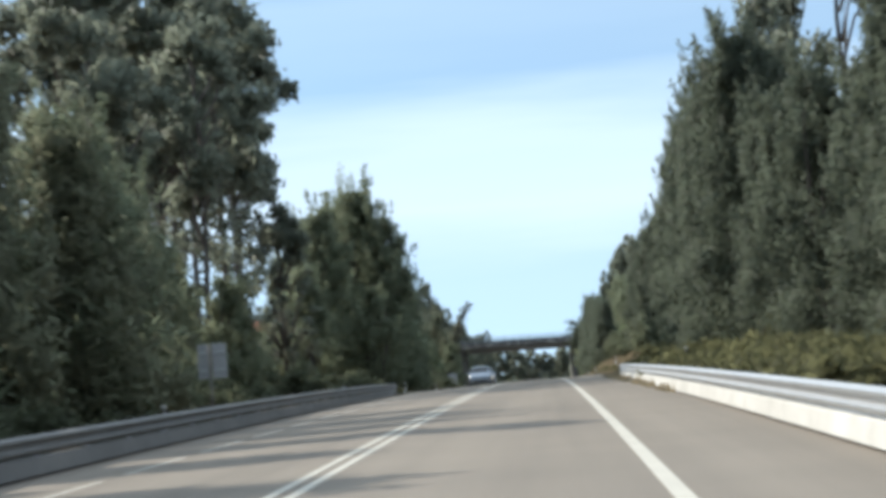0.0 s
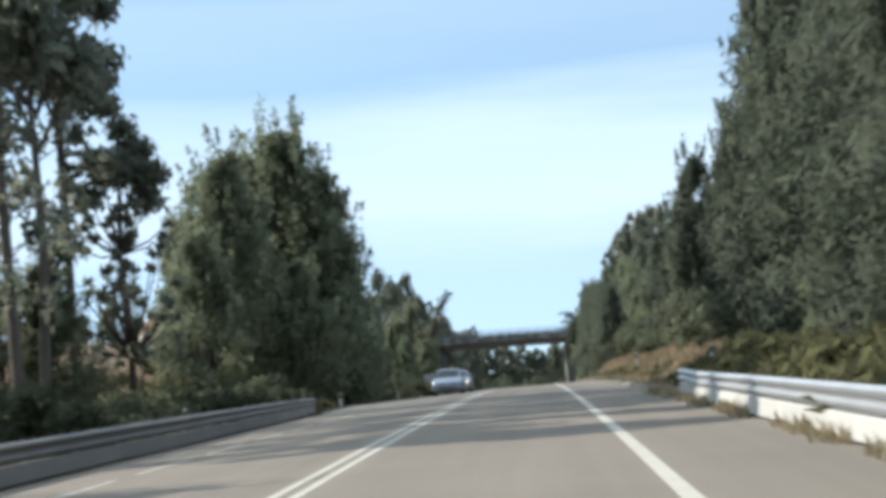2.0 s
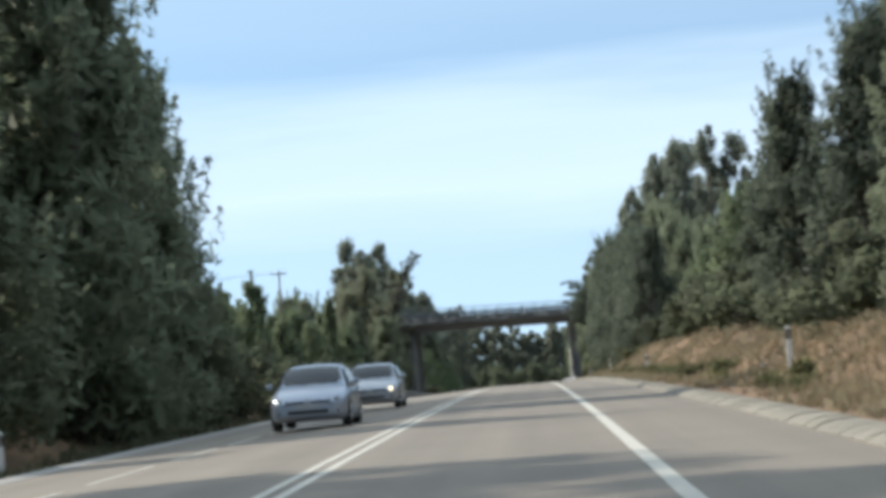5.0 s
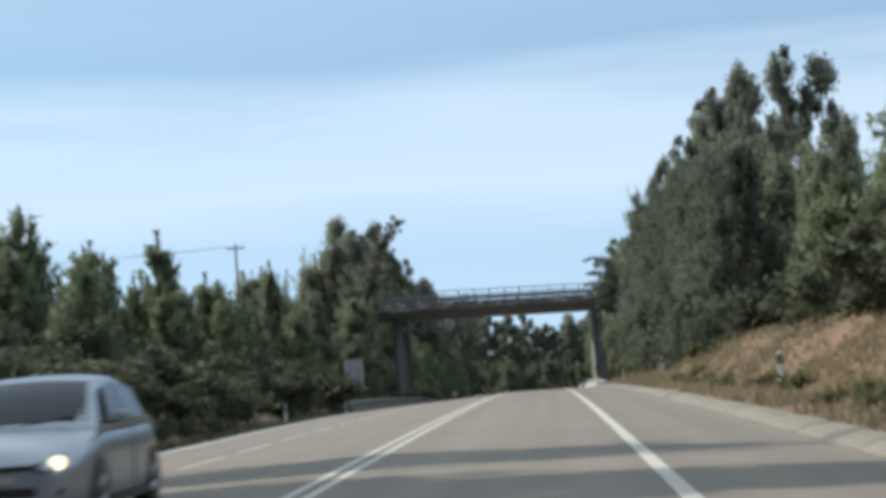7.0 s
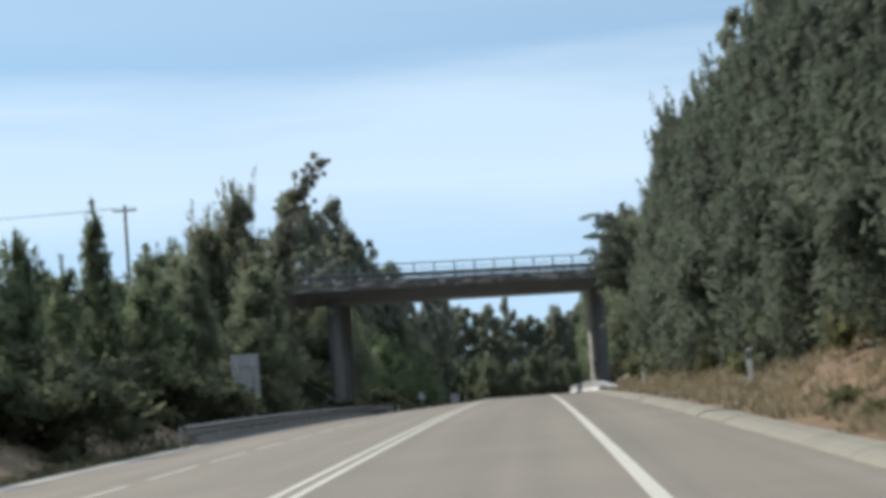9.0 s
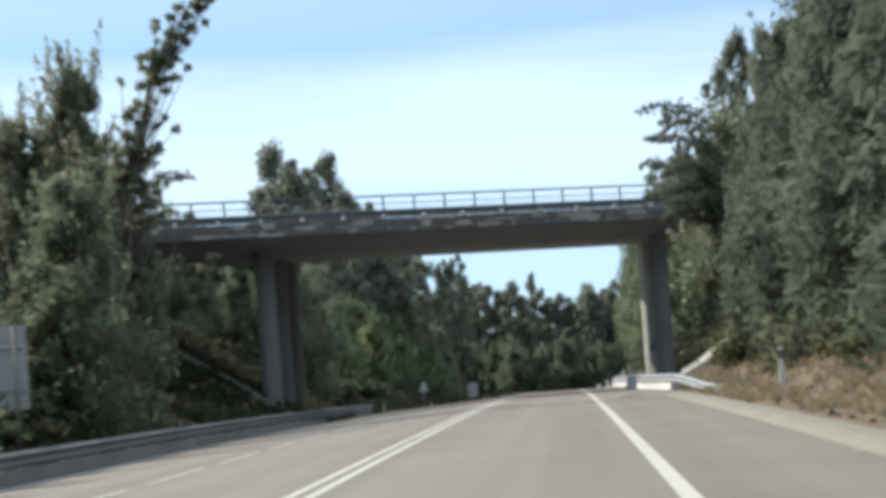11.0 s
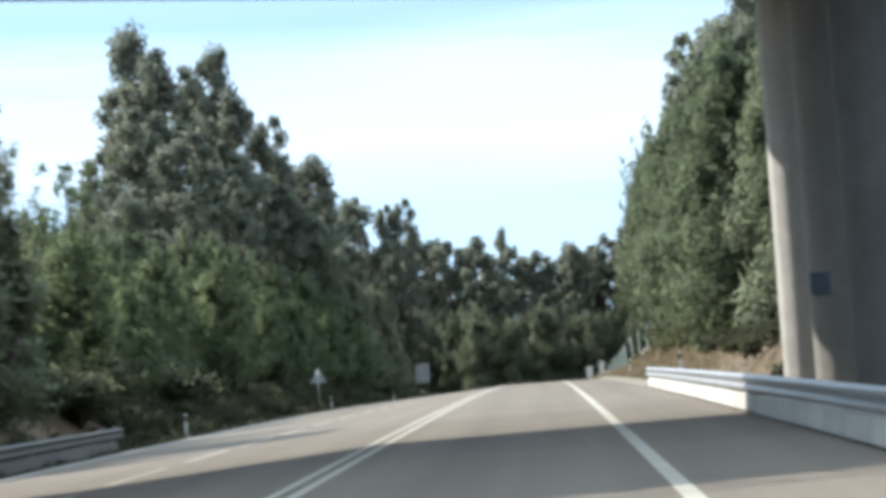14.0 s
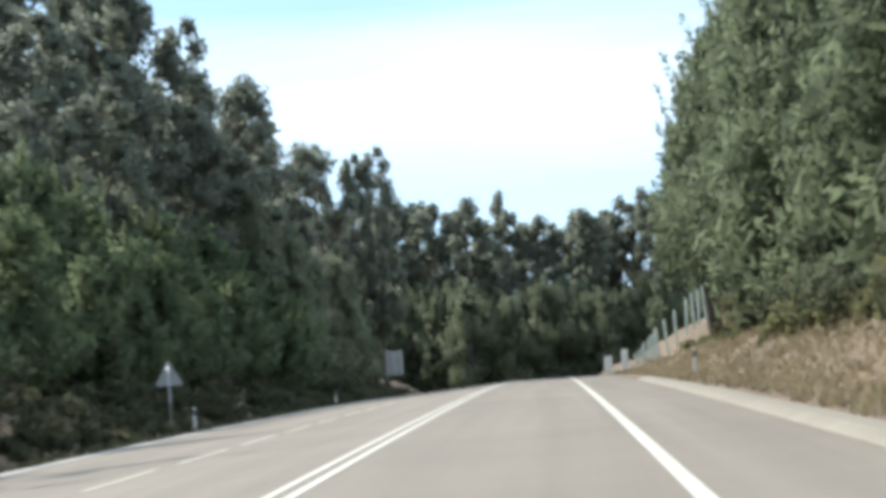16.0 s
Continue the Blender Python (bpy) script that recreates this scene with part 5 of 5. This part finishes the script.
def car(front, turn, paint, label, lit):
    """A hatchback; the origin lies under the middle of its nose, the car points along -y."""
    ob = thing("car", front @ Matrix.Rotation(turn, 4, "Z"), label, "car", "cars in the far lane")

    def mirrored(half):
        return half + [(-a, b) for a, b in reversed(half[:-1])]

    rings = []
    for y in [0.0, 0.03, 0.06, 0.1, 0.15, 0.2, 0.28, 0.36] + span(0.45, 3.9, 0.15) + [4.0, 4.08, 4.15, 4.19, 4.22]:
        w, zb, zt = eased(CAR_W, y), eased(CAR_LOW, y), eased(CAR_TOP, y)
        d = zt - zb
        half = [(w * 0.8, zb), (w * 0.93, zb + 0.05 * d), (w * 0.985, zb + 0.16 * d), (w, zb + 0.34 * d), (w * 0.995, zb + 0.52 * d), (w * 1.0, zb + 0.66 * d), (w * 0.985, zb + 0.78 * d), (w * 0.955, zb + 0.88 * d), (w * 0.9, zt - 0.03 * d), (w * 0.78, zt + 0.005), (w * 0.45, zt + 0.03), (0, zt + 0.038)]
        rings.append([(a, y, b) for a, b in mirrored(half)])
    part("body", loft(bmesh.new(), rings), paint, ob)
    rings = []
    for y in span(1.0, 4.1, 0.1):
        zr, wr = eased(ROOF_Z, y), eased(ROOF_W, y)
        low = min(eased(CAR_TOP, y) - 0.06, zr - 0.02)
        half = [(0.85, low), (wr + (0.85 - wr) * 0.45, low + (zr - low) * 0.5), (wr + 0.03, zr - 0.055 * min(1, (zr - low) / 0.2)), (wr * 0.93, zr - 0.012), (wr * 0.6, zr + 0.012), (0, zr + 0.022)]
        rings.append([(a, y, b) for a, b in mirrored(half)])
    part("cabin", loft(bmesh.new(), rings), paint, ob)

    def pane(name, pts, mat=M_GLASS, thick=0.012, parent=None, label=""):
        bm = bmesh.new()
        a = [Vector(p) for p in pts]
        nrm = (a[1] - a[0]).cross(a[2] - a[0]).normalized() * thick
        va, vb = [bm.verts.new(p + nrm) for p in a], [bm.verts.new(p - nrm) for p in a]
        bm.faces.new(va)
        bm.faces.new(vb)
        for i in range(len(a)):
            bm.faces.new((va[i], va[(i + 1) % len(a)], vb[(i + 1) % len(a)], vb[i]))
        return part(name, bm, mat, parent or ob, label)

    # windscreen: a curved sheet that lies just over the cabin's front slope
    rows = []
    for y in span(1.08, 1.86, 0.13):
        zr, wr = eased(ROOF_Z, y), eased(ROOF_W, y)
        rows.append([(x * wr * 0.97, y + 0.035 * x * x, zr + 0.034 - 0.03 * x * x) for x in (-1, -0.75, -0.5, -0.25, 0, 0.25, 0.5, 0.75, 1)])
    bm = bmesh.new()
    up = [[bm.verts.new(p) for p in r] for r in rows]
    dn = [[bm.verts.new((p[0], p[1] + 0.012, p[2] - 0.018)) for p in r] for r in rows]
    for i in range(len(rows) - 1):
        for k in range(8):
            bm.faces.new((up[i][k], up[i][k + 1], up[i + 1][k + 1], up[i + 1][k])).smooth = True
            bm.faces.new((dn[i][k], dn[i + 1][k], dn[i + 1][k + 1], dn[i][k + 1]))
    part("windscreen", bm, M_GLASS, ob)
    for s in (-1, 1):
        bm = bmesh.new()
        tube(bm, [(s * 0.06, 1.04, 0.985), (s * 0.62 if s > 0 else -0.5, 1.16, 1.07)], [0.012, 0.01], 6)
        part("wiper", bm, M_TRIM, ob)
        pane("side_window", [(s * 0.842, 1.5, 0.985), (s * 0.845, 2.36, 0.985), (s * 0.668, 2.36, 1.375), (s * 0.692, 1.98, 1.33)])
        pane("side_window", [(s * 0.845, 2.43, 0.985), (s * 0.845, 3.3, 1.0), (s * 0.7, 3.36, 1.3), (s * 0.665, 2.43, 1.375)])
        pane("door_seam", [(s * 0.905, 2.385, 0.3), (s * 0.905, 2.4, 0.3), (s * 0.905, 2.4, 0.93), (s * 0.905, 2.385, 0.93)], M_TRIM, 0.003)
        pane("sill", [(s * 0.885, 1.15, 0.2), (s * 0.885, 3.05, 0.2), (s * 0.9, 3.05, 0.29), (s * 0.9, 1.15, 0.29)], M_TRIM, 0.008)
        bm = bmesh.new()
        box(bm, (s * 0.93, 1.36, 0.965), (s * 1.09, 1.47, 1.09), 0.045)
        mirror = part("wing_mirror", bm, paint, ob)
        bm = bmesh.new()
        box(bm, (s * 0.8, 1.4, 0.965), (s * 0.96, 1.45, 1.0), 0.01)
        part("mirror_arm", bm, M_TRIM, mirror)
        # dark wrap-round lamp housing with the lamp inside
        bm = bmesh.new()
        edge = [(0.43, 0.035, 0.585), (0.60, 0.075, 0.575), (0.74, 0.185, 0.59), (0.83, 0.36, 0.655), (0.845, 0.5, 0.715), (0.72, 0.3, 0.735), (0.56, 0.16, 0.7), (0.44, 0.085, 0.655)]
        fr = [bm.verts.new((s * x * 1.01, y - 0.075, z)) for x, y, z in edge]
        bk = [bm.verts.new((s * x * 0.93, y + 0.14, z)) for x, y, z in edge]
        hub = bm.verts.new((s * 0.66, 0.1, 0.655))
        for k in range(8):
            bm.faces.new((fr[k], fr[(k + 1) % 8], hub))
            bm.faces.new((fr[k], bk[k], bk[(k + 1) % 8], fr[(k + 1) % 8]))
        house = part("headlight", bm, M_GLASS, ob)
        bm = bmesh.new()
        tube(bm, [(s * 0.65, 0.03, 0.65), (s * 0.665, 0.2, 0.65)], [0.07, 0.055], 14)
        part("lamp", bm, M_LAMP if lit else M_RIM, house, "lit amber-white lamp" if lit else "")
        bm = bmesh.new()
        box(bm, (s * 0.5, 0.02, 0.36), (s * 0.7, 0.12, 0.43), 0.02)
        part("fog_light_recess", bm, M_TRIM, ob)
        for y in (0.8, 3.42):
            bm = bmesh.new()
            prof = [(0.2, 0.0), (0.3, 0.0), (0.315, 0.03), (0.315, 0.17), (0.3, 0.2), (0.2, 0.2)]
            rr = [[bm.verts.new((s * (0.9 - d), y + math.cos(k * math.tau / 24) * r, 0.315 + math.sin(k * math.tau / 24) * r)) for r, d in prof] for k in range(24)]
            for k in range(24):
                for j in range(6):
                    bm.faces.new((rr[k][j], rr[k][(j + 1) % 6], rr[(k + 1) % 24][(j + 1) % 6], rr[(k + 1) % 24][j]))
            wheel = part("wheel", bm, M_TYRE, ob)
            bm = bmesh.new()
            for k in range(5):
                a = k * math.tau / 5
                tube(bm, [(s * 0.895, y + math.cos(a) * 0.03, 0.315 + math.sin(a) * 0.03), (s * 0.885, y + math.cos(a) * 0.19, 0.315 + math.sin(a) * 0.19)], [0.045, 0.035], 6)
            tube(bm, [(s * 0.72, y, 0.315), (s * 0.84, y, 0.315)], [0.2, 0.2], 16)
            part("rim", bm, M_RIM, wheel)
            pane("wheel_arch", [(s * 0.899, y + math.cos(a) * 0.385, 0.3 + math.sin(a) * 0.385) for a in [math.pi * k / 10 for k in range(11)]], M_TRIM, 0.004)
    for x in (-1, 1):
        bm = bmesh.new()
        box(bm, (min(x * 0.085, x * 0.43), -0.012, 0.6), (max(x * 0.085, x * 0.43), 0.1, 0.652), 0.012)
        part("grille", bm, M_TRIM, ob)
    bm = bmesh.new()
    tube(bm, [(0, -0.022, 0.632), (0, 0.05, 0.632)], [0.062, 0.062], 16)
    part("badge", bm, M_RIM, ob, "plain round chrome badge")
    bm = bmesh.new()
    box(bm, (-0.46, -0.016, 0.36), (0.46, 0.1, 0.45), 0.02)
    part("air_intake", bm, M_TRIM, ob)
    bm = bmesh.new()
    box(bm, (-0.26, -0.03, 0.485), (0.26, -0.005, 0.565), 0.004)
    part("number_plate", bm, M_SIGNBACK, ob)
    return ob


car(Matrix.Translation(on_road(-4.6, 190.8, 0.02)) @ Matrix.Scale(1.03, 4), 0, M_PAINTCAR2, "silver hatchback with lit headlights in the far lane", True)
car(Matrix.Translation(on_road(-4.4, 169.5, 0.02)), 0, M_PAINTCAR, "silver-blue hatchback in the far lane", False)


# ---- shrubs and grass ----
for k in range(150):
    y = pick.uniform(148, 590) if k % 2 else pick.uniform(196, 340)
    if 368 < y < 392:
        continue
    out = pick.uniform(4.2, 7.5)
    grow("d", left_edge(y) - out, y, ground_z(left_edge(y) - out, y) + pick.uniform(0.8, 2.3), 1.5)
for k in range(46):
    y = pick.uniform(40, 140)
    grow("d", left_edge(y) - pick.uniform(2.6, 6), y, ground_z(left_edge(y) - 4, y) + pick.uniform(1.0, 2.0), 1.3)
for k in range(88):
    y = pick.choice((pick.uniform(30, 145), pick.uniform(170, 360), pick.uniform(425, 560), pick.uniform(435, 520)))
    u = pick.uniform(8.2, 11.5)
    if y > 500 or 366 < y < 402 or 195 < y < 262 and u < 10.6:
        continue
    grow("d" if u > 8.6 else "s", u, y, ground_z(u, y) + pick.uniform(0.7, 2.0), 1.2)
for k in range(120):
    y = pick.choice((pick.uniform(100, 200), pick.uniform(100, 355), pick.uniform(200, 355), pick.uniform(425, 500)))
    u = pick.uniform(8.3, 10.2) if y < 400 else pick.uniform(9.0, 11.5)
    grow("d", u, y, ground_z(u, y) + pick.uniform(0.9, 2.4), 1.25)
for k in range(26):
    u, y = pick.uniform(7.6, 9.4), pick.uniform(424, 462)
    grow("d" if k % 4 == 1 else "s", u, y, ground_z(u, y) + pick.uniform(0.5, 1.2), 1.2)


# feathery trees beside the bridge, one reaching over the road's edge
rng = np.random.default_rng(79)
foot = spot(-16.6, 361.5, -0.1)
h = 9.9 - foot.z
feathery(foot, "thin feathery tree with pale open foliage", [(0, 0, -0.3), (0.1, 0, h * 0.4), (0, 0.1, h * 0.97)], 0.09, [(h * rng.uniform(0.45, 0.93), rng.uniform(0, math.tau), rng.uniform(1.0, 2.7), rng.uniform(0.5, 1.4)) for k in range(34)], rng, M_PALE)
feathery(spot(8.0, 354.5, -0.1), "feathery tree with long loose twigs over the verge", [(0, 0, -0.3), (-0.2, 0, 3), (-0.5, 0, 6.5), (-0.8, 0, 10.6)], 0.1, [(rng.uniform(4.6, 9.4), math.pi + rng.normal() * 0.6, rng.uniform(1.5, 3.2), rng.uniform(0.5, 1.5)) for k in range(30)], rng, M_DEEP)
# further trees: pale ones by the first bend, a shading row, and gaps closed by the bridge
for row in (
    ("l", -12.6, 61, 8.4, 1.15, 0), ("l", -14.0, 54, 11.2, 1.0, 1), ("l", -12.2, 68, 5.6, 1.2, 1),
    ("a", -12.6, 21, 8.0, 1.2, 0), ("a", -13.0, 28, 9.0, 1.2, 1), ("a", -12.6, 36, 7.6, 1.3, 2), ("a", -13.2, 43, 8.8, 1.2, 3), ("a", -12.8, 14, 8.0, 1.2, 1),
    ("a", -21.2, 411, 9.6, 1.2, 0), ("a", -23.4, 421, 10.2, 1.2, 2), ("a", -27.4, 411, 9.4, 1.2, 1), ("a", -25.6, 399.5, 8.4, 1.1, 3),
    ("y", 7.7, 320, 2.4, 0.9, 0), ("y", 7.5, 306, 1.9, 0.9, 1), ("s", 8.0, 312, 1.9, 1.2, 2), ("s", 7.6, 299, 1.5, 1.2, 0),
):
    grow(*row)


def undergrowth(name, label, places, mat):
    """Low scrub that nobody could count, one mesh of small leaves; places are (u, y, height)."""
    rng = np.random.default_rng(len(places))
    pts, sizes = [], []
    for u, y, h in places:
        p = spot(u, y)
        w = h * rng.uniform(0.9, 1.7)
        for k in range(3):
            q = (p.x + rng.normal() * w * 0.5, p.y + rng.normal() * w * 0.6, p.z + h * rng.uniform(0.2, 0.6))
            pts.append(ball(rng, 52, q, (w * 0.62, w * 0.62, h * 0.45), 0.05))
            sizes.append(rng.uniform(0.09, 0.2, 52))
    v, f = leaf_cloud(np.concatenate(pts), np.concatenate(sizes), rng, 0.7, 2.4)
    return tagged(new(name, mesh_of(name, v, f, mat)), label, "scrub", kind="stuff")


low = [(pick.uniform(7.2, 8.8), pick.uniform(250, 362), pick.uniform(0.25, 0.6)) for k in range(70)]
low += [(pick.uniform(7.9, 9.8), pick.uniform(430, 510), pick.uniform(0.25, 0.7)) for k in range(60)]
low += [(pick.uniform(5.5, 6.4), pick.uniform(112, 260), pick.uniform(0.12, 0.3)) for k in range(40)]
low += [(pick.uniform(7.4, 9.0), pick.uniform(424, 474), pick.uniform(0.15, 0.4)) for k in range(60)]
verge = random.Random(92)
low += [(-9.6 + verge.gauss(0, 0.4), 62.4 + verge.gauss(0, 1.0), verge.uniform(0.3, 0.5)) for k in range(20)]
low += [(verge.uniform(5.4, 8.6), verge.uniform(34, 112), verge.uniform(0.25, 0.75)) for k in range(420)]
undergrowth("undergrowth", "patchy olive scrub on the sunny bank", low, M_SHRUB)
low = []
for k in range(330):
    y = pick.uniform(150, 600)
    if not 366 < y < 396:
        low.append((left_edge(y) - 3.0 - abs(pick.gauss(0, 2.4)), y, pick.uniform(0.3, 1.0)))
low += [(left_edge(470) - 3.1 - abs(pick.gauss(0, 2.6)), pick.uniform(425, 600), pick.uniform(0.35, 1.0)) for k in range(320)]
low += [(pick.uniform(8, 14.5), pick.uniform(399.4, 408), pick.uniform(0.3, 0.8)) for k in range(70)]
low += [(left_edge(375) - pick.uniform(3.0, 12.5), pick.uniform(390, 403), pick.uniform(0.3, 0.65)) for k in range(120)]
# dense dark scrub added over the left slope, standing in for shade on soil
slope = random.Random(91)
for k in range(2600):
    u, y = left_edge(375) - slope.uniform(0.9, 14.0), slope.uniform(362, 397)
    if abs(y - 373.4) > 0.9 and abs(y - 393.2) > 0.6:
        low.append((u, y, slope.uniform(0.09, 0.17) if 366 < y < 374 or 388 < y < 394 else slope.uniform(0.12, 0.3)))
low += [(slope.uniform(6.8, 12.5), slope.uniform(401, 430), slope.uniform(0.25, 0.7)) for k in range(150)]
undergrowth("undergrowth", "dark green scrub with shade in its colour, on verge and bridge slope", low, M_DARKSCRUB)


def grass(name, label, places, rng, mat, h0, h1):
    """Tufts of bent blades, one mesh."""
    v, f = [], []
    for p in places:
        for b in range(7):
            a = rng.uniform(0, math.tau)
            h, w = rng.uniform(h0, h1), rng.uniform(0.012, 0.03)
            o = Vector(p) + Vector((rng.uniform(-0.14, 0.14), rng.uniform(-0.14, 0.14), -0.03))
            s = Vector((math.cos(a), math.sin(a), 0))
            q = Vector((-s.y, s.x, 0))
            i = len(v)
            v += [o - s * w, o + s * w, o + q * h * 0.25 + s * w * 0.7 + Vector((0, 0, h * 0.6)), o + q * h * rng.uniform(0.3, 0.7) + Vector((0, 0, h))]
            f += [(i, i + 1, i + 2), (i, i + 2, i + 3)]
    return tagged(new(name, mesh_of(name, v, f, mat)), label, "grass", kind="stuff")


rg = random.Random(8)
pl = []
for k in range(7000):
    y = rg.uniform(20, 540)
    u = 4.75 + abs(rg.gauss(0, 1.9))
    if noise.noise((u * 0.5, y * 0.25, 1.0)) > -0.12:
        pl.append(tuple(spot(u, y)))
for k in range(5600):
    pl.append(tuple(spot(rg.uniform(5.4, 11.0), rg.uniform(112, 262))))
for k in range(2600):
    pl.append(tuple(spot(rg.uniform(5.2, 10.0), rg.uniform(422, 500))))
for k in range(3000):
    y = rg.uniform(262, 368)
    if rg.random() < steps(((262, 0.8), (320, 0.3), (368, 0.12)), y):
        pl.append(tuple(spot(rg.uniform(5.2, 9.0), y)))
for k in range(380):
    y = rg.uniform(52, 108)
    if noise.noise((y * 0.22, 4.0, 2.0)) > -0.1 and y > rg.uniform(40, 90):
        pl.append(tuple(on_road(4.02 - abs(rg.gauss(0, 0.14)), y, 0.0)))
grass("verge_grass", "dry orange-yellow grass tufts along the kerb and bank", pl, rg, M_STRAW, 0.08, 0.3)
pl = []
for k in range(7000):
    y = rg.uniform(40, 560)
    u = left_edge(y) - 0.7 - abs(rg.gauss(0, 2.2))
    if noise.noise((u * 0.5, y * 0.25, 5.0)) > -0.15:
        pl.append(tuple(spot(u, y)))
grass("verge_grass", "low mixed grass on the verge, with shade in its colour", pl, rg, M_DARKSCRUB, 0.08, 0.4)


def clods(name, label, places, rng, mat, s0, s1):
    """Broken lumps of earth and stone, one mesh of squashed five-sided bits."""
    v, f = [], []
    for p in places:
        s, a0, i = rng.uniform(s0, s1), rng.uniform(0, math.tau), len(v)
        for k in range(5):
            a, q = a0 + k * math.tau / 5, s * rng.uniform(0.7, 1.2)
            v.append(Vector(p) + Vector((math.cos(a) * q, math.sin(a) * q, s * rng.uniform(-0.3, 0.15))))
        for k in range(5):
            a, q = a0 + (k + 0.5) * math.tau / 5, s * rng.uniform(0.4, 0.8)
            v.append(Vector(p) + Vector((math.cos(a) * q, math.sin(a) * q, s * rng.uniform(0.4, 0.9))))
        for k in range(5):
            f += [(i + k, i + (k + 1) % 5, i + 5 + k), (i + (k + 1) % 5, i + 5 + (k + 1) % 5, i + 5 + k)]
        f.append(tuple(i + 5 + k for k in range(5)))
    return tagged(new(name, mesh_of(name, v, f, mat)), label, "rubble", kind="stuff")


pl = []
for k in range(2200):
    y, u = rg.uniform(110, 365), 4.9 + abs(rg.gauss(0, 2.6))
    pl.append(tuple(spot(u, y)))
for k in range(1400):
    y, u = rg.uniform(428, 560), 4.9 + abs(rg.gauss(0, 2.6))
    pl.append(tuple(spot(u, y)))
clods("bank_rubble", "broken brown earth clods and stones on the bank", pl, rg, M_SOIL, 0.02, 0.1)
pl = []
for k in range(260):
    y, u = rg.uniform(110, 365), 5.0 + abs(rg.gauss(0, 1.8))
    pl.append(tuple(spot(u, y)))
clods("pale_stones", "scattered pale stones on the bank", pl, rg, M_CONCRETE, 0.03, 0.1)

bm = bmesh.new()
tube(bm, [(-0.34, 0.02, 0.012), (0.0, -0.03, 0.014), (0.33, 0.03, 0.01)], [0.01, 0.013, 0.008], 6)
ob = part("stick", bm, M_BARK)
ob.matrix_world = Matrix.Translation(on_road(3.05, 345, 0.0))
tagged(ob, "dark broken stick lying on the asphalt shoulder", "stick")

# litter on the verge and at the kerb
for u, y, s in ((5.2, 290.8, 0.5), (5.6, 286, 0.18), (6.2, 283, 0.14), (7.6, 126, 0.2), (6.6, 121, 0.17), (9.0, 133, 0.22), (4.0, 283.6, 0.12), (4.0, 295.4, 0.1), (4.0, 113.5, 0.12), (6.8, 296, 0.15), (7.4, 279, 0.16)):
    bm = bmesh.new()
    n = 9
    ring = [[bm.verts.new((s * (i / n - 0.5) * 2 * rg.uniform(0.9, 1.1), s * 0.45 * (j - 1) * rg.uniform(0.6, 1.2), s * (0.16 + 0.2 * rg.random()))) for j in range(3)] for i in range(n)]
    for a, b in zip(ring, ring[1:]):
        for j in range(2):
            bm.faces.new((a[j], a[j + 1], b[j + 1], b[j]))
    bmesh.ops.solidify(bm, geom=bm.faces[:], thickness=0.015)
    ob = part("litter", bm, M_POSTWHITE)
    ob.matrix_world = Matrix.Translation((spot(u, y) if u > 4.5 else on_road(u, y)) - Vector((0, 0, s * 0.12))) @ Matrix.Rotation(rg.uniform(0.2, 1.3), 4, "Z")
    tagged(ob, "crumpled scrap of white litter lying by the kerb", "litter", "scraps of litter")

# ---- kerb ----
kerb = thing("kerb", Matrix.Identity(4), "pale concrete kerb of sloping blocks", "kerb", kind="structure")
bm = bmesh.new()
ring = [(-0.04, -0.2), (-0.04, 0.015), (0.05, 0.065), (0.2, 0.11), (0.48, 0.125), (0.56, 0.1), (0.56, -0.2)]
va = [bm.verts.new((a, -0.494, b)) for a, b in ring]
vb = [bm.verts.new((a, 0.494, b)) for a, b in ring]
bm.faces.new(va)
bm.faces.new(vb)
for i in range(len(ring)):
    bm.faces.new((va[i], va[(i + 1) % len(ring)], vb[(i + 1) % len(ring)], vb[i]))
first = None
for k in range(300):
    y = 105.9 + k if k < 235 else 422.6 + (k - 235)
    out = 0.35 * (1 - smooth(105, 116, y)) if y < 300 else 0.0
    m = Matrix.Translation(on_road(KERB_U + out, y, (rg.uniform(-0.03, -0.015) if rg.random() < 0.012 else rg.uniform(-0.008, 0.006)))) @ Matrix.Rotation(rg.uniform(-0.012, 0.012), 4, "Z")
    if first is None:
        first = part("kerb_block", bm, M_KERB, kerb)
        ob = first
    else:
        ob = new("kerb_block", first.data)
        ob.parent = kerb
    ob.matrix_basis = m
